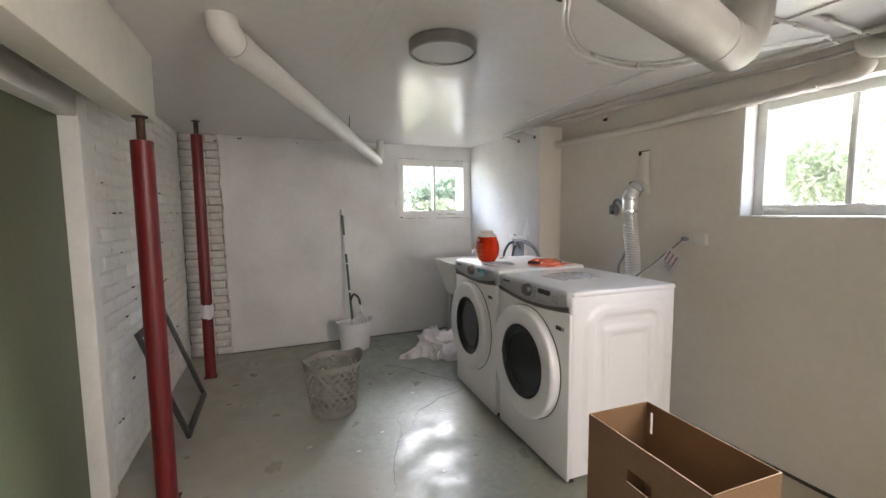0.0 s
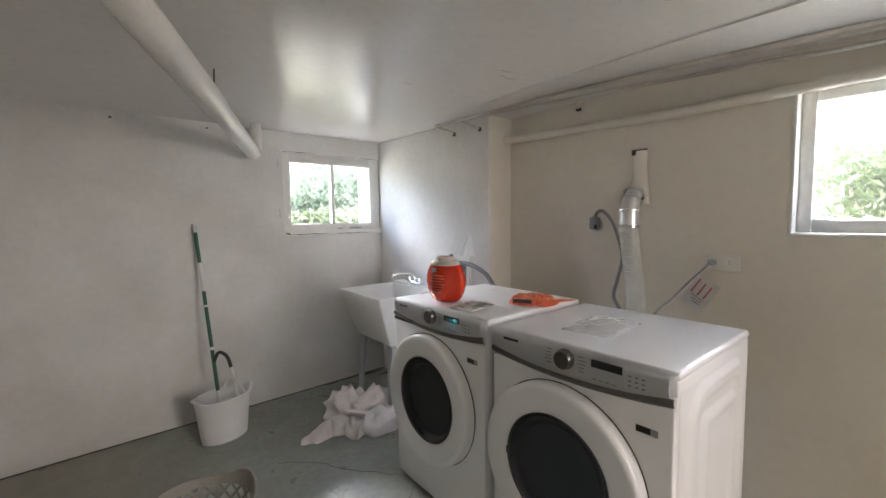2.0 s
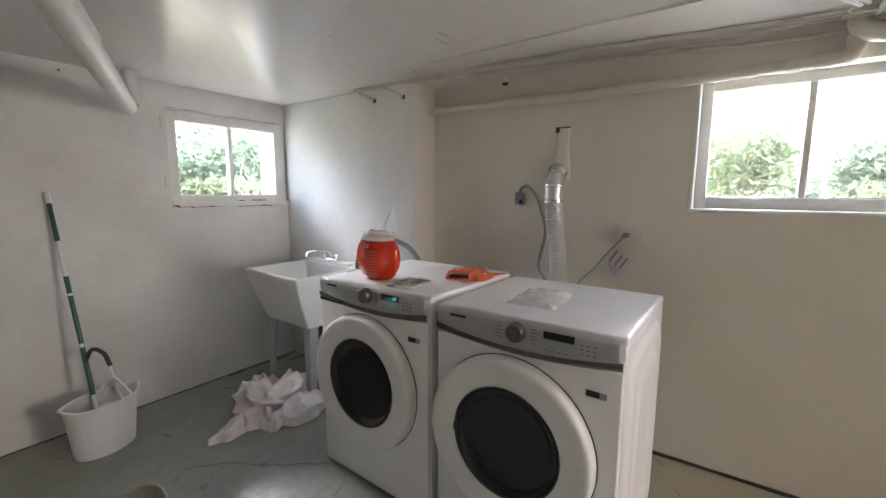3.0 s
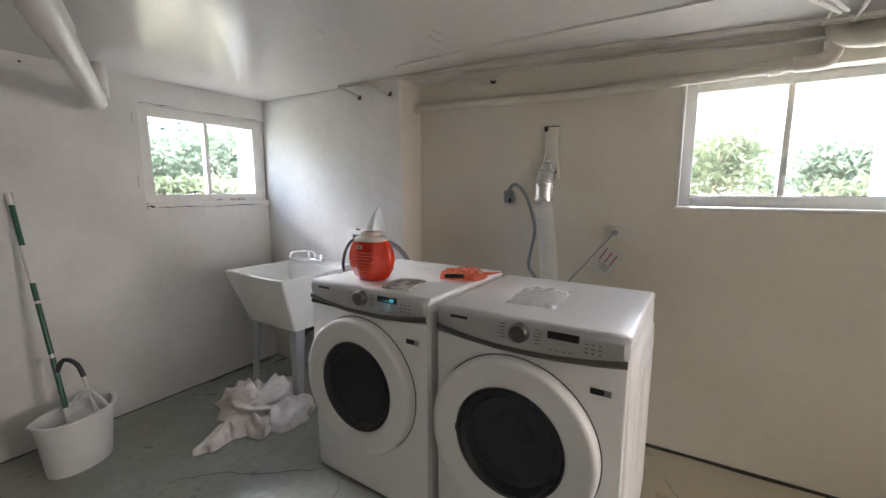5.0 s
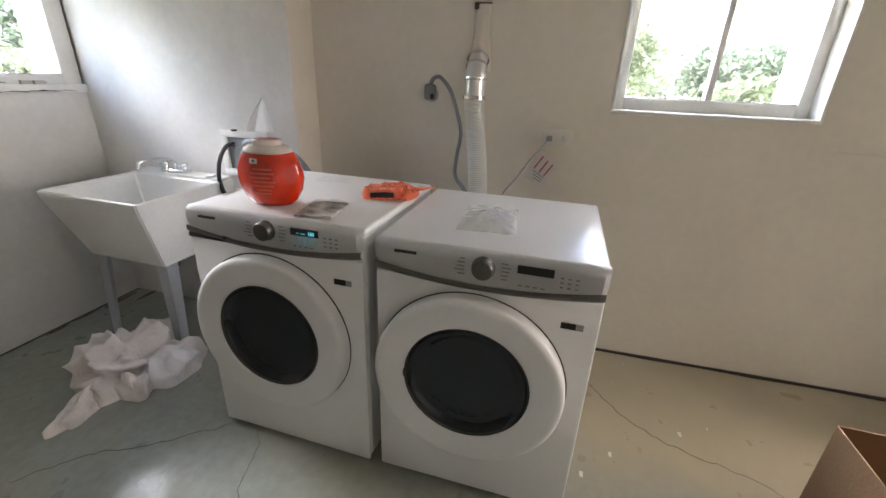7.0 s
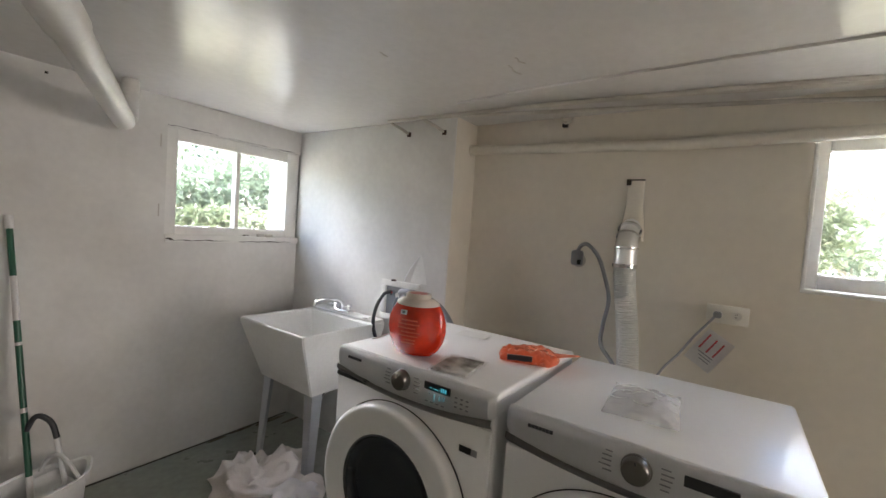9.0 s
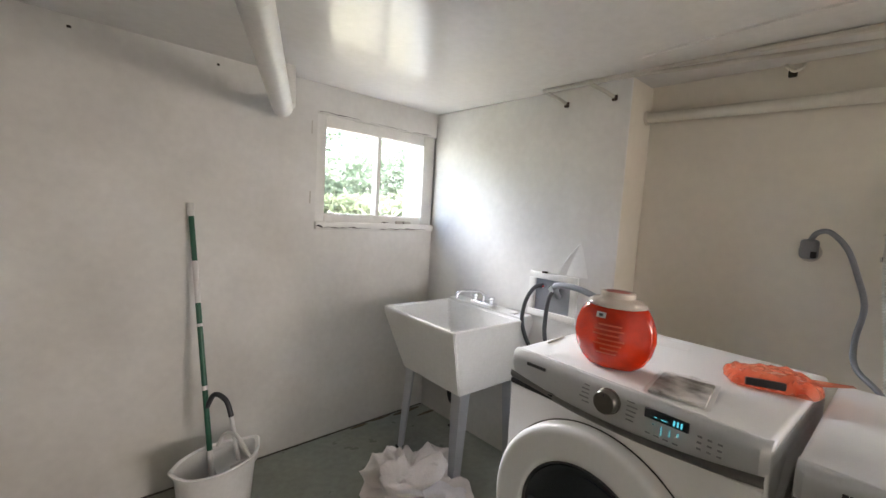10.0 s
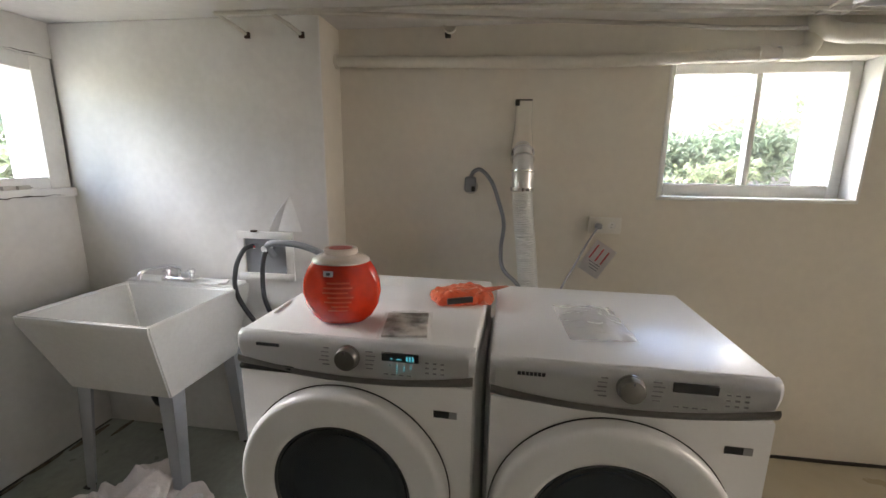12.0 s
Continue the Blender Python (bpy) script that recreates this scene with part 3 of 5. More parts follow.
w1 = window("window_1", pose(W1[0], Y1, W1[2]), W1[1] - W1[0], W1[3] - W1[2], (0.062, 0.095, 0.058, 0.068),
            "two-pane white wooden basement window with cracked paint", 0.012)
part("sill", box((0.0, -0.018, -0.03), (W1[1] - W1[0], 0.012, 0.012), 0.004), M_TRIM, w1)
for a, b, c, y, w in ((0.02, -0.019, 0.36, -0.0185, 0.004), (0.42, -0.021, 0.80, -0.0185, 0.005), (0.44, 0.019, 0.50, 0.0, 0.005), (0.60, 0.022, 0.68, 0.0, 0.005),
                      (0.0, -0.012, 0.04, -0.0185, 0.012), (0.0, 0.618, 0.27, -0.001, 0.003), (0.34, 0.616, 0.62, -0.001, 0.002), (0.66, 0.617, 0.82, -0.001, 0.003)):
    bm, m_ = bmesh.new(), 14
    top_, bot_ = [], []
    for i in range(m_ + 1):
        x = a + (c - a) * i / m_
        z = b + wobble((x * 3, b, 0), 14, 0.006)
        k = w * (0.25 + abs(wobble((x, b, 5), 30, 1.2))) * math.sin(math.pi * (0.08 + 0.84 * i / m_))
        top_.append(bm.verts.new((x, y, z + k)))
        bot_.append(bm.verts.new((x, y, z - k)))
    for i in range(m_):
        bm.faces.new((bot_[i], bot_[i + 1], top_[i + 1], top_[i]))
    part("paint_crack", bm, M_DARKGAP, w1, "dark crack in old paint")
for z in (0.11, 0.49):
    part("hinge_mark", box((-0.034, -0.0015, z), (-0.027, 0.001, z + 0.07), 0.001, 1), M_CONDUIT, w1, "grey hinge scar")
for x in (0.56, 0.62):
    part("catch", box((x, -0.004, 0.010), (x + 0.05, 0.016, 0.03), 0.003), M_CONDUIT, w1, "small painted catch")
w2 = window("window_2", pose(X1, W2[1], W2[2], 0, 0, -90), W2[1] - W2[0], W2[3] - W2[2], (0.05, 0.05, 0.055, 0.045),
            "two-pane white basement window in a deep reveal", 0.10)
for nm, lo, hi in (("casing", (-0.012, -0.004, -0.014), (W2[1] - W2[0] + 0.012, 0.10, 0.002)),
                   ("casing", (-0.012, -0.004, 0.002), (0.002, 0.10, 0.597)), ("casing", (W2[1] - W2[0] - 0.002, -0.004, 0.002), (W2[1] - W2[0] + 0.012, 0.10, 0.597))):
    part(nm, box(lo, hi, 0.003), M_TRIM, w2)
for nm, wn_, mm, w, deep, right in (("reveal", w1, 0.062, W1[1] - W1[0], THICK_BACK, 0.092), ("reveal", w2, 0.15, W2[1] - W2[0], THICK, 0.05)):
    for lo, hi in (((-0.01, mm, -0.01), (0.012, deep + 0.01, 0.60)), ((w - right, mm, -0.01), (w + 0.01, deep + 0.01, 0.60)), ((0.012, mm, -0.01), (w - right, deep + 0.04, 0.012))):
        part(nm, box(lo, hi, 0.002), M_TRIM, wn_, "white outer reveal")

# ---------------------------------------------------------------- posts and beam
beam = part("beam", box((-0.635, -1.6, 1.748), (-0.518, 2.835, H), 0.006), M_BEAM)
tagged(beam, "cream-painted boxed timber beam under the ceiling", "beam", kind="structure")


def post(x, y, top, cap, r, label):
    p = thing("support_post", pose(x, y, 0), label, "post", "red steel support posts")
    part("shaft", lathe([(0, 0.004), (r, 0.004), (r, top - 0.002), (r - 0.004, top), (0, top)], 32), M_RED, p)
    part("screw_jack", lathe([(0, top - 0.01), (0.017, top - 0.01), (0.017, cap - 0.008), (0.03, cap - 0.006), (0.03, cap), (0, cap)], 16), M_RUST, p, "rusty screw jack")
    part("base_plate", box((-r * 1.15, -r * 1.15, 0), (r * 1.15, r * 1.15, 0.006), 0.002), M_RUST, p)
    return p


post(-0.545, 2.69, 1.645, 1.748, 0.043, "dark red painted steel post under the beam end")
p2 = post(-0.566, 4.292, 1.945, H, 0.041, "red painted steel post with a taped band, before bare brick")
bm = lathe([(0.0425, 0.50), (0.0445, 0.503), (0.0445, 0.54), (0.046, 0.545), (0.0435, 0.60), (0.0425, 0.605)], 24)
for v in bm.verts:
    v.co += Vector((wobble(v.co, 40, 0.004), wobble(v.co + Vector((7, 0, 0)), 40, 0.004), wobble(v.co, 25, 0.02)))
part("tape_band", bm, M_CLOTH2, p2, "torn whitish tape")

# ---------------------------------------------------------------- pipes and ducts
drain = thing("drain_pipe", pose(0, 0, 0), "white-painted sloping drain pipe under the ceiling", "pipe")
A, J, E_ = Vector((-0.150, 2.348, 1.979)), Vector((0.515, 3.72, 1.893)), Vector((0.965, 4.70, 1.848))
part("pipe", tube([A, J], 0.054, 28), M_PIPE, drain)
part("pipe", tube([J - (E_ - J) * 0.02, E_], 0.047, 28), M_PIPE, drain)
d = (J - A).normalized()
part("joint_ring", tube([J - d * 0.004, J + d * 0.004], 0.0525, 28), M_CONDUIT, drain, "dark joint ring")
part("coupling", tube([A + d * 0.0, A + d * 0.07], 0.0575, 28), M_PIPE, drain)
part("elbow", tube(smooth_path([A + d * 0.006, A - d * 0.004, A + Vector((-0.012, -0.018, 0.012)), A + Vector((-0.026, -0.034, 0.034)), A + Vector((-0.036, -0.046, 0.09))], 6), 0.0545, 28), M_PIPE, drain)
part("joint_ring", tube([A - d * 0.004, A + d * 0.001], 0.0566, 28), M_CONDUIT, drain, "dark joint ring")
part("riser", tube([E_ + Vector((0.0, -0.06, 0.0)), (E_.x + 0.03, E_.y + 0.02, H)], 0.036, 20), M_PIPE, drain)
part("hanger", tube([J + Vector((0.0, 0.0, 0.045)), (J.x + 0.004, J.y, H)], 0.003, 6), M_RUST, drain, "thin rusty hanger wire")

wp = thing("wall_pipe", pose(0, 0, 0), "cream-painted pipe running along the side wall", "pipe")
part("pipe", tube([(2.25, YB + 0.01, 1.898), (2.25, 2.47, 1.874), (2.25, 1.52, 1.893)], 0.025, 20), M_PIPE_TAN, wp)
part("coupling", tube([(2.25, 1.70, 1.890), (2.25, 1.66, 1.891)], 0.033, 20), M_PIPE_TAN, wp)
part("elbow", tube(smooth_path([(2.25, 1.62, 1.892), (2.25, 1.53, 1.894), (2.25, 1.50, 1.925), (2.245, 1.50, 1.97)], 6), 0.031, 20), M_PIPE_TAN, wp)
part("flange", tube([(2.25, YB - 0.001, 1.898), (2.25, YB - 0.012, 1.898)], 0.033, 20), M_PIPE_TAN, wp)

bp = thing("waste_pipe", pose(0, 0, 0), "large cream-painted waste pipe with couplings", "pipe")
part("pipe", tube(smooth_path([(2.235, 1.505, 2.05), (2.225, 1.49, 1.985), (2.21, 1.42, 1.955), (2.20, 1.30, 1.948), (2.20, 1.0, 1.925), (2.20, 0.62, 1.895)], 6), 0.036, 24), M_PIPE_TAN, bp)
part("coupling", tube([(2.20, 0.72, 1.903), (2.20, 0.64, 1.897)], 0.046, 24), M_PIPE_TAN, bp)
part("tee", tube(smooth_path([(2.20, 0.60, 1.895), (2.19, 0.50, 1.885), (2.17, Y0 + 0.01, 1.87)], 4), 0.055, 24), M_PIPE_TAN, bp)
part("branch", tube([(2.20, 0.80, 1.91), (2.0, 0.62, 2.0), (1.9, 0.55, H)], 0.026, 16), M_PIPE_TAN, bp)

for pts, r, lab in (
        ([(XB, 3.848, 1.972), (2.03, 3.87, 1.995), (1.965, 3.895, 2.018), (1.955, 3.80, 2.022), (1.965, 2.85, 2.015), (2.02, 2.10, 2.012), (2.11, 1.52, 2.012), (2.14, 0.9, 2.012), (2.15, Y0, 2.012)], 0.008, "thin painted conduit bending into the wall step"),
        ([(XB, 3.598, 1.967), (2.03, 3.625, 1.99), (1.96, 3.662, 2.018), (1.965, 3.58, 2.020), (2.11, 2.70, 2.012), (2.20, 2.1, 2.004), (2.25, 1.65, 1.992), (2.26, Y0, 1.985)], 0.009, "thin painted conduit close to the side wall"),
        ([(2.02, 3.05, 2.036), (2.06, 2.5, 2.033), (2.15, 1.9, 2.03), (2.18, 1.4, 2.02), (2.18, Y0, 2.01)], 0.010, "grey painted conduit under the ceiling")):
    c = thing("conduit", pose(0, 0, 0), lab, "conduit", "ceiling conduits")
    part("tube", tube(smooth_path(pts, 6), r, 10), M_CONDUIT, c)
    if pts[0][0] == XB:
        part("wall_clip", box((XB - 0.012, pts[0][1] - 0.012, pts[0][2] - 0.014), (XB, pts[0][1] + 0.012, pts[0][2] + 0.012), 0.003), M_RUST, c, "dark clip")
for pts, r in (([(2.16, 1.56, 2.012), (2.02, 1.55, 2.022), (1.86, 1.55, 2.032), (1.72, 1.565, 2.043), (1.43, 1.54, 2.044), (1.25, 1.50, 2.044)], 0.0065),
               ([(2.16, 1.47, 2.010), (2.03, 1.47, 2.02), (1.92, 1.48, 2.034), (1.82, 1.50, H)], 0.0075)):
    c = thing("branch_pipe", pose(0, 0, 0), "thin painted branch pipe at the ceiling", "pipe", "ceiling branch pipes")
    part("tube", tube(smooth_path(pts, 6), r, 12), M_CONDUIT, c)
    q = Vector(pts[2])
    part("coupling", tube([q - Vector((0.014, 0, -0.002)), q + Vector((0.014, 0, -0.002))], r * 1.5, 12), M_CONDUIT, c)

hook = thing("wall_bracket", pose(2.29, 2.985, 2.03), "small painted metal bracket with a dark hole", "bracket")
part("strap", tube(smooth_path([(0, 0.03, 0.018), (-0.03, 0.022, 0.0), (-0.035, 0.0, -0.02), (-0.02, -0.02, -0.01), (0, -0.024, 0.012)], 5), 0.006, 8), M_PIPE_TAN, hook)
part("socket", box((-0.022, -0.006, -0.034), (0.002, 0.02, -0.008), 0.003), M_DARKGAP, hook, "dark hole")

duct = thing("air_duct", pose(0, 0, 0), "round galvanised air duct with an elbow, hung below the ceiling", "duct")
DA, DB = Vector((0.2, 1.14, 1.88)), Vector((1.245, 1.437, 1.850))
part("pipe", tube([DA, DA.lerp(DB, 0.5), DB], 0.071, 36), M_TIN, duct)
part("seam_ring", tube([DB - (DB - DA).normalized() * 0.02, DB], 0.0735, 36), M_TIN, duct)
part("elbow", tube(smooth_path([DB, DB + Vector((0.10, 0.03, 0.0)), DB + Vector((0.165, 0.045, 0.025)), DB + Vector((0.195, 0.04, 0.09)), DB + Vector((0.20, 0.03, 0.19))], 5), 0.072, 36), M_TIN, duct)
duct2 = thing("air_duct", pose(0, 0, 0), "galvanised duct branch beside the ceiling pipes", "duct")
part("pipe", tube([(1.30, 1.05, 1.95), (1.85, 0.95, 1.96), (2.1, 0.70, 1.97)], 0.085, 30), M_TIN, duct2)

loop = thing("cable_loop", pose(-0.015, 0.000, -0.032), "two white cables looping below the ceiling with ties", "cable")
part("cable", tube(smooth_path([(0.88, 1.68, 2.05), (0.890, 1.700, 1.964), (0.945, 1.715, 1.916), (1.035, 1.727, 1.898), (1.265, 1.750, 1.896), (1.485, 1.710, 1.925), (1.735, 1.635, 1.977), (2.02, 1.54, 2.03)], 6), 0.0065, 8), M_WHITECORD, loop)
part("cable", tube(smooth_path([(0.895, 1.675, 2.05), (0.910, 1.700, 1.977), (0.965, 1.720, 1.934), (1.045, 1.735, 1.912), (1.265, 1.745, 1.912), (1.485, 1.700, 1.942), (1.735, 1.620, 1.991), (2.02, 1.52, 2.034)], 6), 0.006, 8), M_WHITECORD, loop)
for q in ((1.040, 1.730, 1.905), (1.265, 1.747, 1.904), (1.605, 1.670, 1.958)):
    part("cable_tie", tube([Vector(q) - Vector((0.006, 0, 0)), Vector(q) + Vector((0.006, 0, 0))], 0.0115, 10), M_CONDUIT, loop, "grey cable tie")
part("ceiling_hole", lathe([(0, 0), (0.03, 0), (0.035, 0.004)], 16, pose(0.88, 1.675, H - 0.004)), M_DARKGAP, loop, "dark hole")

lamp = thing("ceiling_lamp", pose(0.663, 2.228, H) @ Matrix.Diagonal((0.88, 0.88, 0.98, 1)), "round flush ceiling lamp, brushed nickel rim, switched off", "ceiling lamp")
part("rim", lathe([(0.155, 0), (0.165, -0.004), (0.165, -0.046), (0.160, -0.05), (0.150, -0.05), (0.148, -0.04)], 64), M_BRONZE, lamp)
part("diffuser", lathe([(0, -0.047), (0.10, -0.046), (0.149, -0.042)], 48), M_DIFFUSER, lamp, "frosted white diffuser")


# ---------------------------------------------------------------- washer and dryer
MW, MD = 0.680, 0.665


def rounded(d, r):
    return max(0.0, min(1.0, d / r))


def machine(m, label, washer, MH):
    """Front loader: local x runs into the machine from its face, y along its width, z up."""
    t = thing("washing_machine" if washer else "tumble_dryer", m, label, "washer" if washer else "dryer", "laundry machines")
    h = MW / 2
    bm = bmesh.new()
    add_box(bm, (0.012, -h, 0.028), (MD, h, MH - 0.02), 0.014, 3)
    part("body", bm, M_ENAMEL, t)
    # top plate, a little proud, with rounded rim
    part("top", box((0.019, -h - 0.001, MH - 0.03), (MD + 0.004, h + 0.001, MH), 0.012, 3), M_ENAMEL, t)

    def low(y):
        return MH - 0.067 - 0.034 * (1 - (y / h) ** 2)

    # control panel with a bowed lower edge and a rolled top
    def face(u, v):
        y = -h + MW * u
        z = low(y) + (MH - low(y)) * v
        x = 0.0 - 0.012 * math.sin(math.pi * min(1, v * 0.75)) * (1 - 0.5 * v)
        if v > 0.72:
            k = (v - 0.72) / 0.28
            z = low(y) + (MH - low(y)) * (0.72 + 0.28 * math.sin(k * math.pi / 2))
            x += 0.024 * (1 - math.cos(k * math.pi / 2))
        e = min(u, 1 - u) * MW
        if e < 0.014:
            x += 0.014 - math.sqrt(max(0, 0.014 ** 2 - (0.014 - e) ** 2))
        return (x, y, z)

    bm = sheet(face, 46, 14)
    bmesh.ops.solidify(bm, geom=bm.faces[:], thickness=0.014)
    panel = part("control_panel", bm, M_PANEL, t)

    def band(u, v):
        y = -h + 0.003 + (MW - 0.006) * u
        z = low(y) - 0.001 - (0.022 + 0.006 * (y / h) ** 2) * v
        return (-0.002 + 0.006 * v - 0.007 * math.sin(math.pi * v), y, z)

    bm = sheet(band, 40, 6)
    bmesh.ops.solidify(bm, geom=bm.faces[:], thickness=0.012)
    part("trim_strip", bm, M_SILVER, t, "grey curved trim strip")
    # lower front skin under the strip
    part("front", box((0.002, -h + 0.002, 0.018), (0.02, h - 0.002, MH - 0.105), 0.008, 2), M_ENAMEL, t)
    # dark bar paints in the shade under the front edge
    part("toe_shade_bar", box((0.03, -h + 0.015, 0.004), (0.05, h - 0.015, 0.04)), M_DARKGAP, t)
    for x in (0.06, MD - 0.06):
        for y in (-h + 0.06, h - 0.06):
            part("foot", lathe([(0, 0), (0.022, 0), (0.022, 0.012), (0.01, 0.014), (0.01, 0.03), (0, 0.03)], 14, pose(x, y, 0)), M_RUBBER, t)
    # door
    turn = Matrix(((0, 0, -1, -0.005), (0, 1, 0, 0.026), (1, 0, 0, MH - 0.440), (0, 0, 0, 1)))
    door = part("door", lathe([(0.306, -0.012), (0.306, 0.026), (0.304, 0.036), (0.298, 0.043), (0.290, 0.046), (0.280, 0.0465), (0.25, 0.044), (0.218, 0.040), (0.205, 0.036),
                               (0.199, 0.028), (0.197, 0.018)], 80, turn), M_ENAMEL, t, "round white door with a raised ring")
    # dark ring paints in the shadow line of the gap round the door
    part("gap_shadow_ring", lathe([(0.3062, -0.010), (0.3092, -0.0045), (0.3096, -0.0028), (0.3058, -0.0024)], 80, turn), M_RUBBER, door)
    part("glass", lathe([(0.199, 0.030), (0.194, 0.022), (0.188, 0.016), (0.176, 0.0095), (0.166, 0.007), (0.161, 0.0085), (0.154, 0.0085), (0.148, 0.0068), (0.10, 0.0055), (0, 0.005)], 64, turn), M_DOORGLASS, door, "smoked dark glass")
    part("glass_ring", lathe([(0.203, 0.034), (0.200, 0.032), (0.196, 0.0285), (0.195, 0.031), (0.201, 0.0365)], 64, turn, close=True), M_RUBBER, door)
    if not washer:
        part("handle_recess", box((-0.0425, 0.223, MH - 0.455), (-0.038, 0.232, MH - 0.425), 0.002), M_DARKGAP, door)
    # controls
    kt = Matrix(((0, 0, -1, -0.008), (0, 1, 0, 0.0), (1, 0, 0, MH - 0.040), (0, 0, 0, 1)))
    knob = part("knob", lathe([(0.034, 0.0), (0.034, 0.006), (0.0318, 0.008), (0.0305, 0.024), (0.028, 0.027), (0, 0.028)], 40, kt), M_KNOB, t, "brushed metal dial")
    part("pointer", box((-0.0375, -0.002, MH - 0.022), (-0.035, 0.002, MH - 0.014)), M_DARKPRINT, knob)
    disp = part("display", box((-0.0135, -0.195, MH - 0.040), (-0.0075, -0.095, MH - 0.016), 0.001, 1), M_BLACK, t, "black display")
    if washer:
        bm = bmesh.new()
        for k in range(3):
            add_box(bm, (-0.0142, -0.182 + 0.008 * k, MH - 0.035), (-0.0130, -0.178 + 0.008 * k, MH - 0.022))
        add_box(bm, (-0.0142, -0.125, MH - 0.033), (-0.0130, -0.120, MH - 0.030))
        add_box(bm, (-0.0142, -0.150, MH - 0.033), (-0.0130, -0.135, MH - 0.031))
        part("digits", bm, M_TEAL, disp, "glowing teal digits")
        bm = bmesh.new()
        for c, rows_ in ((-0.118, 1), (-0.137, 4), (-0.156, 3), (-0.174, 2)):
            for k in range(rows_):
                add_box(bm, (-0.0135, c - 0.0014, MH - 0.052 - 0.0065 * k), (-0.0118, c + 0.0014, MH - 0.0495 - 0.0065 * k))
        part("indicator", bm, M_TEAL, t, "small lit indicators")
    bm = bmesh.new()
    for y, z, w in ((0.062, 0.012, 0.016), (0.066, 0.024, 0.022), (0.066, 0.036, 0.022), (0.070, 0.048, 0.028), (0.064, 0.060, 0.02),
                    (-0.060, 0.012, 0.02), (-0.064, 0.024, 0.026), (-0.062, 0.036, 0.024), (-0.060, 0.048, 0.022), (-0.060, 0.060, 0.018)):
        add_box(bm, (-0.0118, y - w / 2, MH - 0.0085 - z), (-0.0095, y + w / 2, MH - 0.006 - z))
    for k in range(4):
        add_box(bm, (-0.0118, -0.112 - 0.021 * k, MH - 0.079), (-0.010, -0.100 - 0.021 * k, MH - 0.076))
    for k in range(3):
        for j in range(3):
            add_box(bm, (-0.0118, -0.222 - 0.02 * k, MH - 0.038 - 0.014 * j), (-0.0095, -0.213 - 0.02 * k, MH - 0.034 - 0.014 * j))
    tagged(part("marking", bm, M_PRINT, panel, "small grey print"), kind="stuff")
    bm = bmesh.new()
    for k in range(7):
        add_box(bm, (-0.0112, 0.262 - 0.0100 * k, MH - 0.031), (-0.0060, 0.2705 - 0.0100 * k, MH - 0.0225))
    part("badge", bm, M_DARKPRINT, panel, "dark maker's badge")
    sticker = part("sticker", box((0.0005, -0.275, MH - 0.197), (0.004, -0.233, MH - 0.177)), M_BLACK, t, "small black and grey sticker")
    part("sticker_end", box((0.0003, -0.296, MH - 0.197), (0.004, -0.2755, MH - 0.177)), M_PRINT, sticker)
    if washer:
        # solid black bar puts the dark of the drawer slot into colour
        part("drawer_slot_bar", box((-0.006, 0.17, MH - 0.112), (0.010, h - 0.004, MH - 0.094), 0.006, 3), M_BLACK, t, "black bar for the dark drawer slot")
    # pressed side panels with nested rounded arches
    for sgn in (-1, 1):
        def press(u, v, sgn=sgn):
            x, z = 0.03 + (MD - 0.045) * u, 0.04 + (MH - 0.10) * v
            cx, cz, hx, hz = 0.345, 0.47, 0.255, 0.405
            best = 0.0
            r = 0.12
            qx, qz = abs(x - cx) - hx + r, abs(z - cz) - hz + r
            sd = math.hypot(max(qx, 0), max(qz, 0)) + min(max(qx, qz), 0) - r
            for k, inner in enumerate((0.0, 0.052, 0.105, 0.145)):
                s = rounded(-(sd + inner) + 0.004, 0.012)
                s = s * s * (3 - 2 * s)
                best += s * (0.012 if k % 2 == 0 else -0.011)
            return (x, sgn * (h + 0.0015 + best), z)
        bm = sheet(press, 56, 72)
        part("side_panel", bm, M_ENAMEL, t, "pressed side panel with nested arches", angle=60)
    return t


def on_floor(front_right, front_left):
    a, b = Vector(front_right), Vector(front_left)
    mid, d = (a + b) / 2, b - a
    return pose(mid.x, mid.y, 0, 0, 0, math.degrees(math.atan2(-d.x, d.y)))


DRYER = on_floor((1.222, 2.060), (1.238, 2.737))
DRYER_H, WASHER_H = 0.950, 0.965
WASHER = on_floor((1.234, 2.778), (1.264, 3.456))
dryer = machine(DRYER, "white front-loading dryer with pressed side, beside the washer", False, DRYER_H)
washer = machine(WASHER, "white front-loading washer with lit teal display", True, WASHER_H)

# ---------------------------------------------------------------- on the machines
TOP, DRYER_TOP = WASHER_H + 0.001, DRYER_H + 0.001
jug = thing("detergent_tub", pose(1.392, 3.187, TOP, 0, 0, 10), "round orange plastic detergent tub with a clear white lid", "detergent tub")


prof = [(0, 0.0), (0.045, 0.0), (0.062, 0.004), (0.080, 0.022), (0.097, 0.055), (0.104, 0.095), (0.101, 0.130), (0.091, 0.160), (0.079, 0.182), (0.074, 0.188)]
bm = lathe([(r, z) for r, z in prof], 56, None, 0.66, 1.11)
for v in bm.verts:
    # two thumb dents on the sides of the face
    for s in (-1, 1):
        q = Vector((v.co.x + 0.05, v.co.y - s * 0.075, (v.co.z - 0.09) * 0.5))
        if q.length < 0.05:
            v.co.x += 0.016 * (1 - q.length / 0.05)
part("shell", bm, M_ORANGE, jug)
part("lid", lathe([(0.078, 0.182), (0.081, 0.187), (0.078, 0.195), (0.062, 0.205), (0.045, 0.209), (0.040, 0.210)], 48, None, 0.70, 1.05), M_LID, jug, "clear whitish lid")
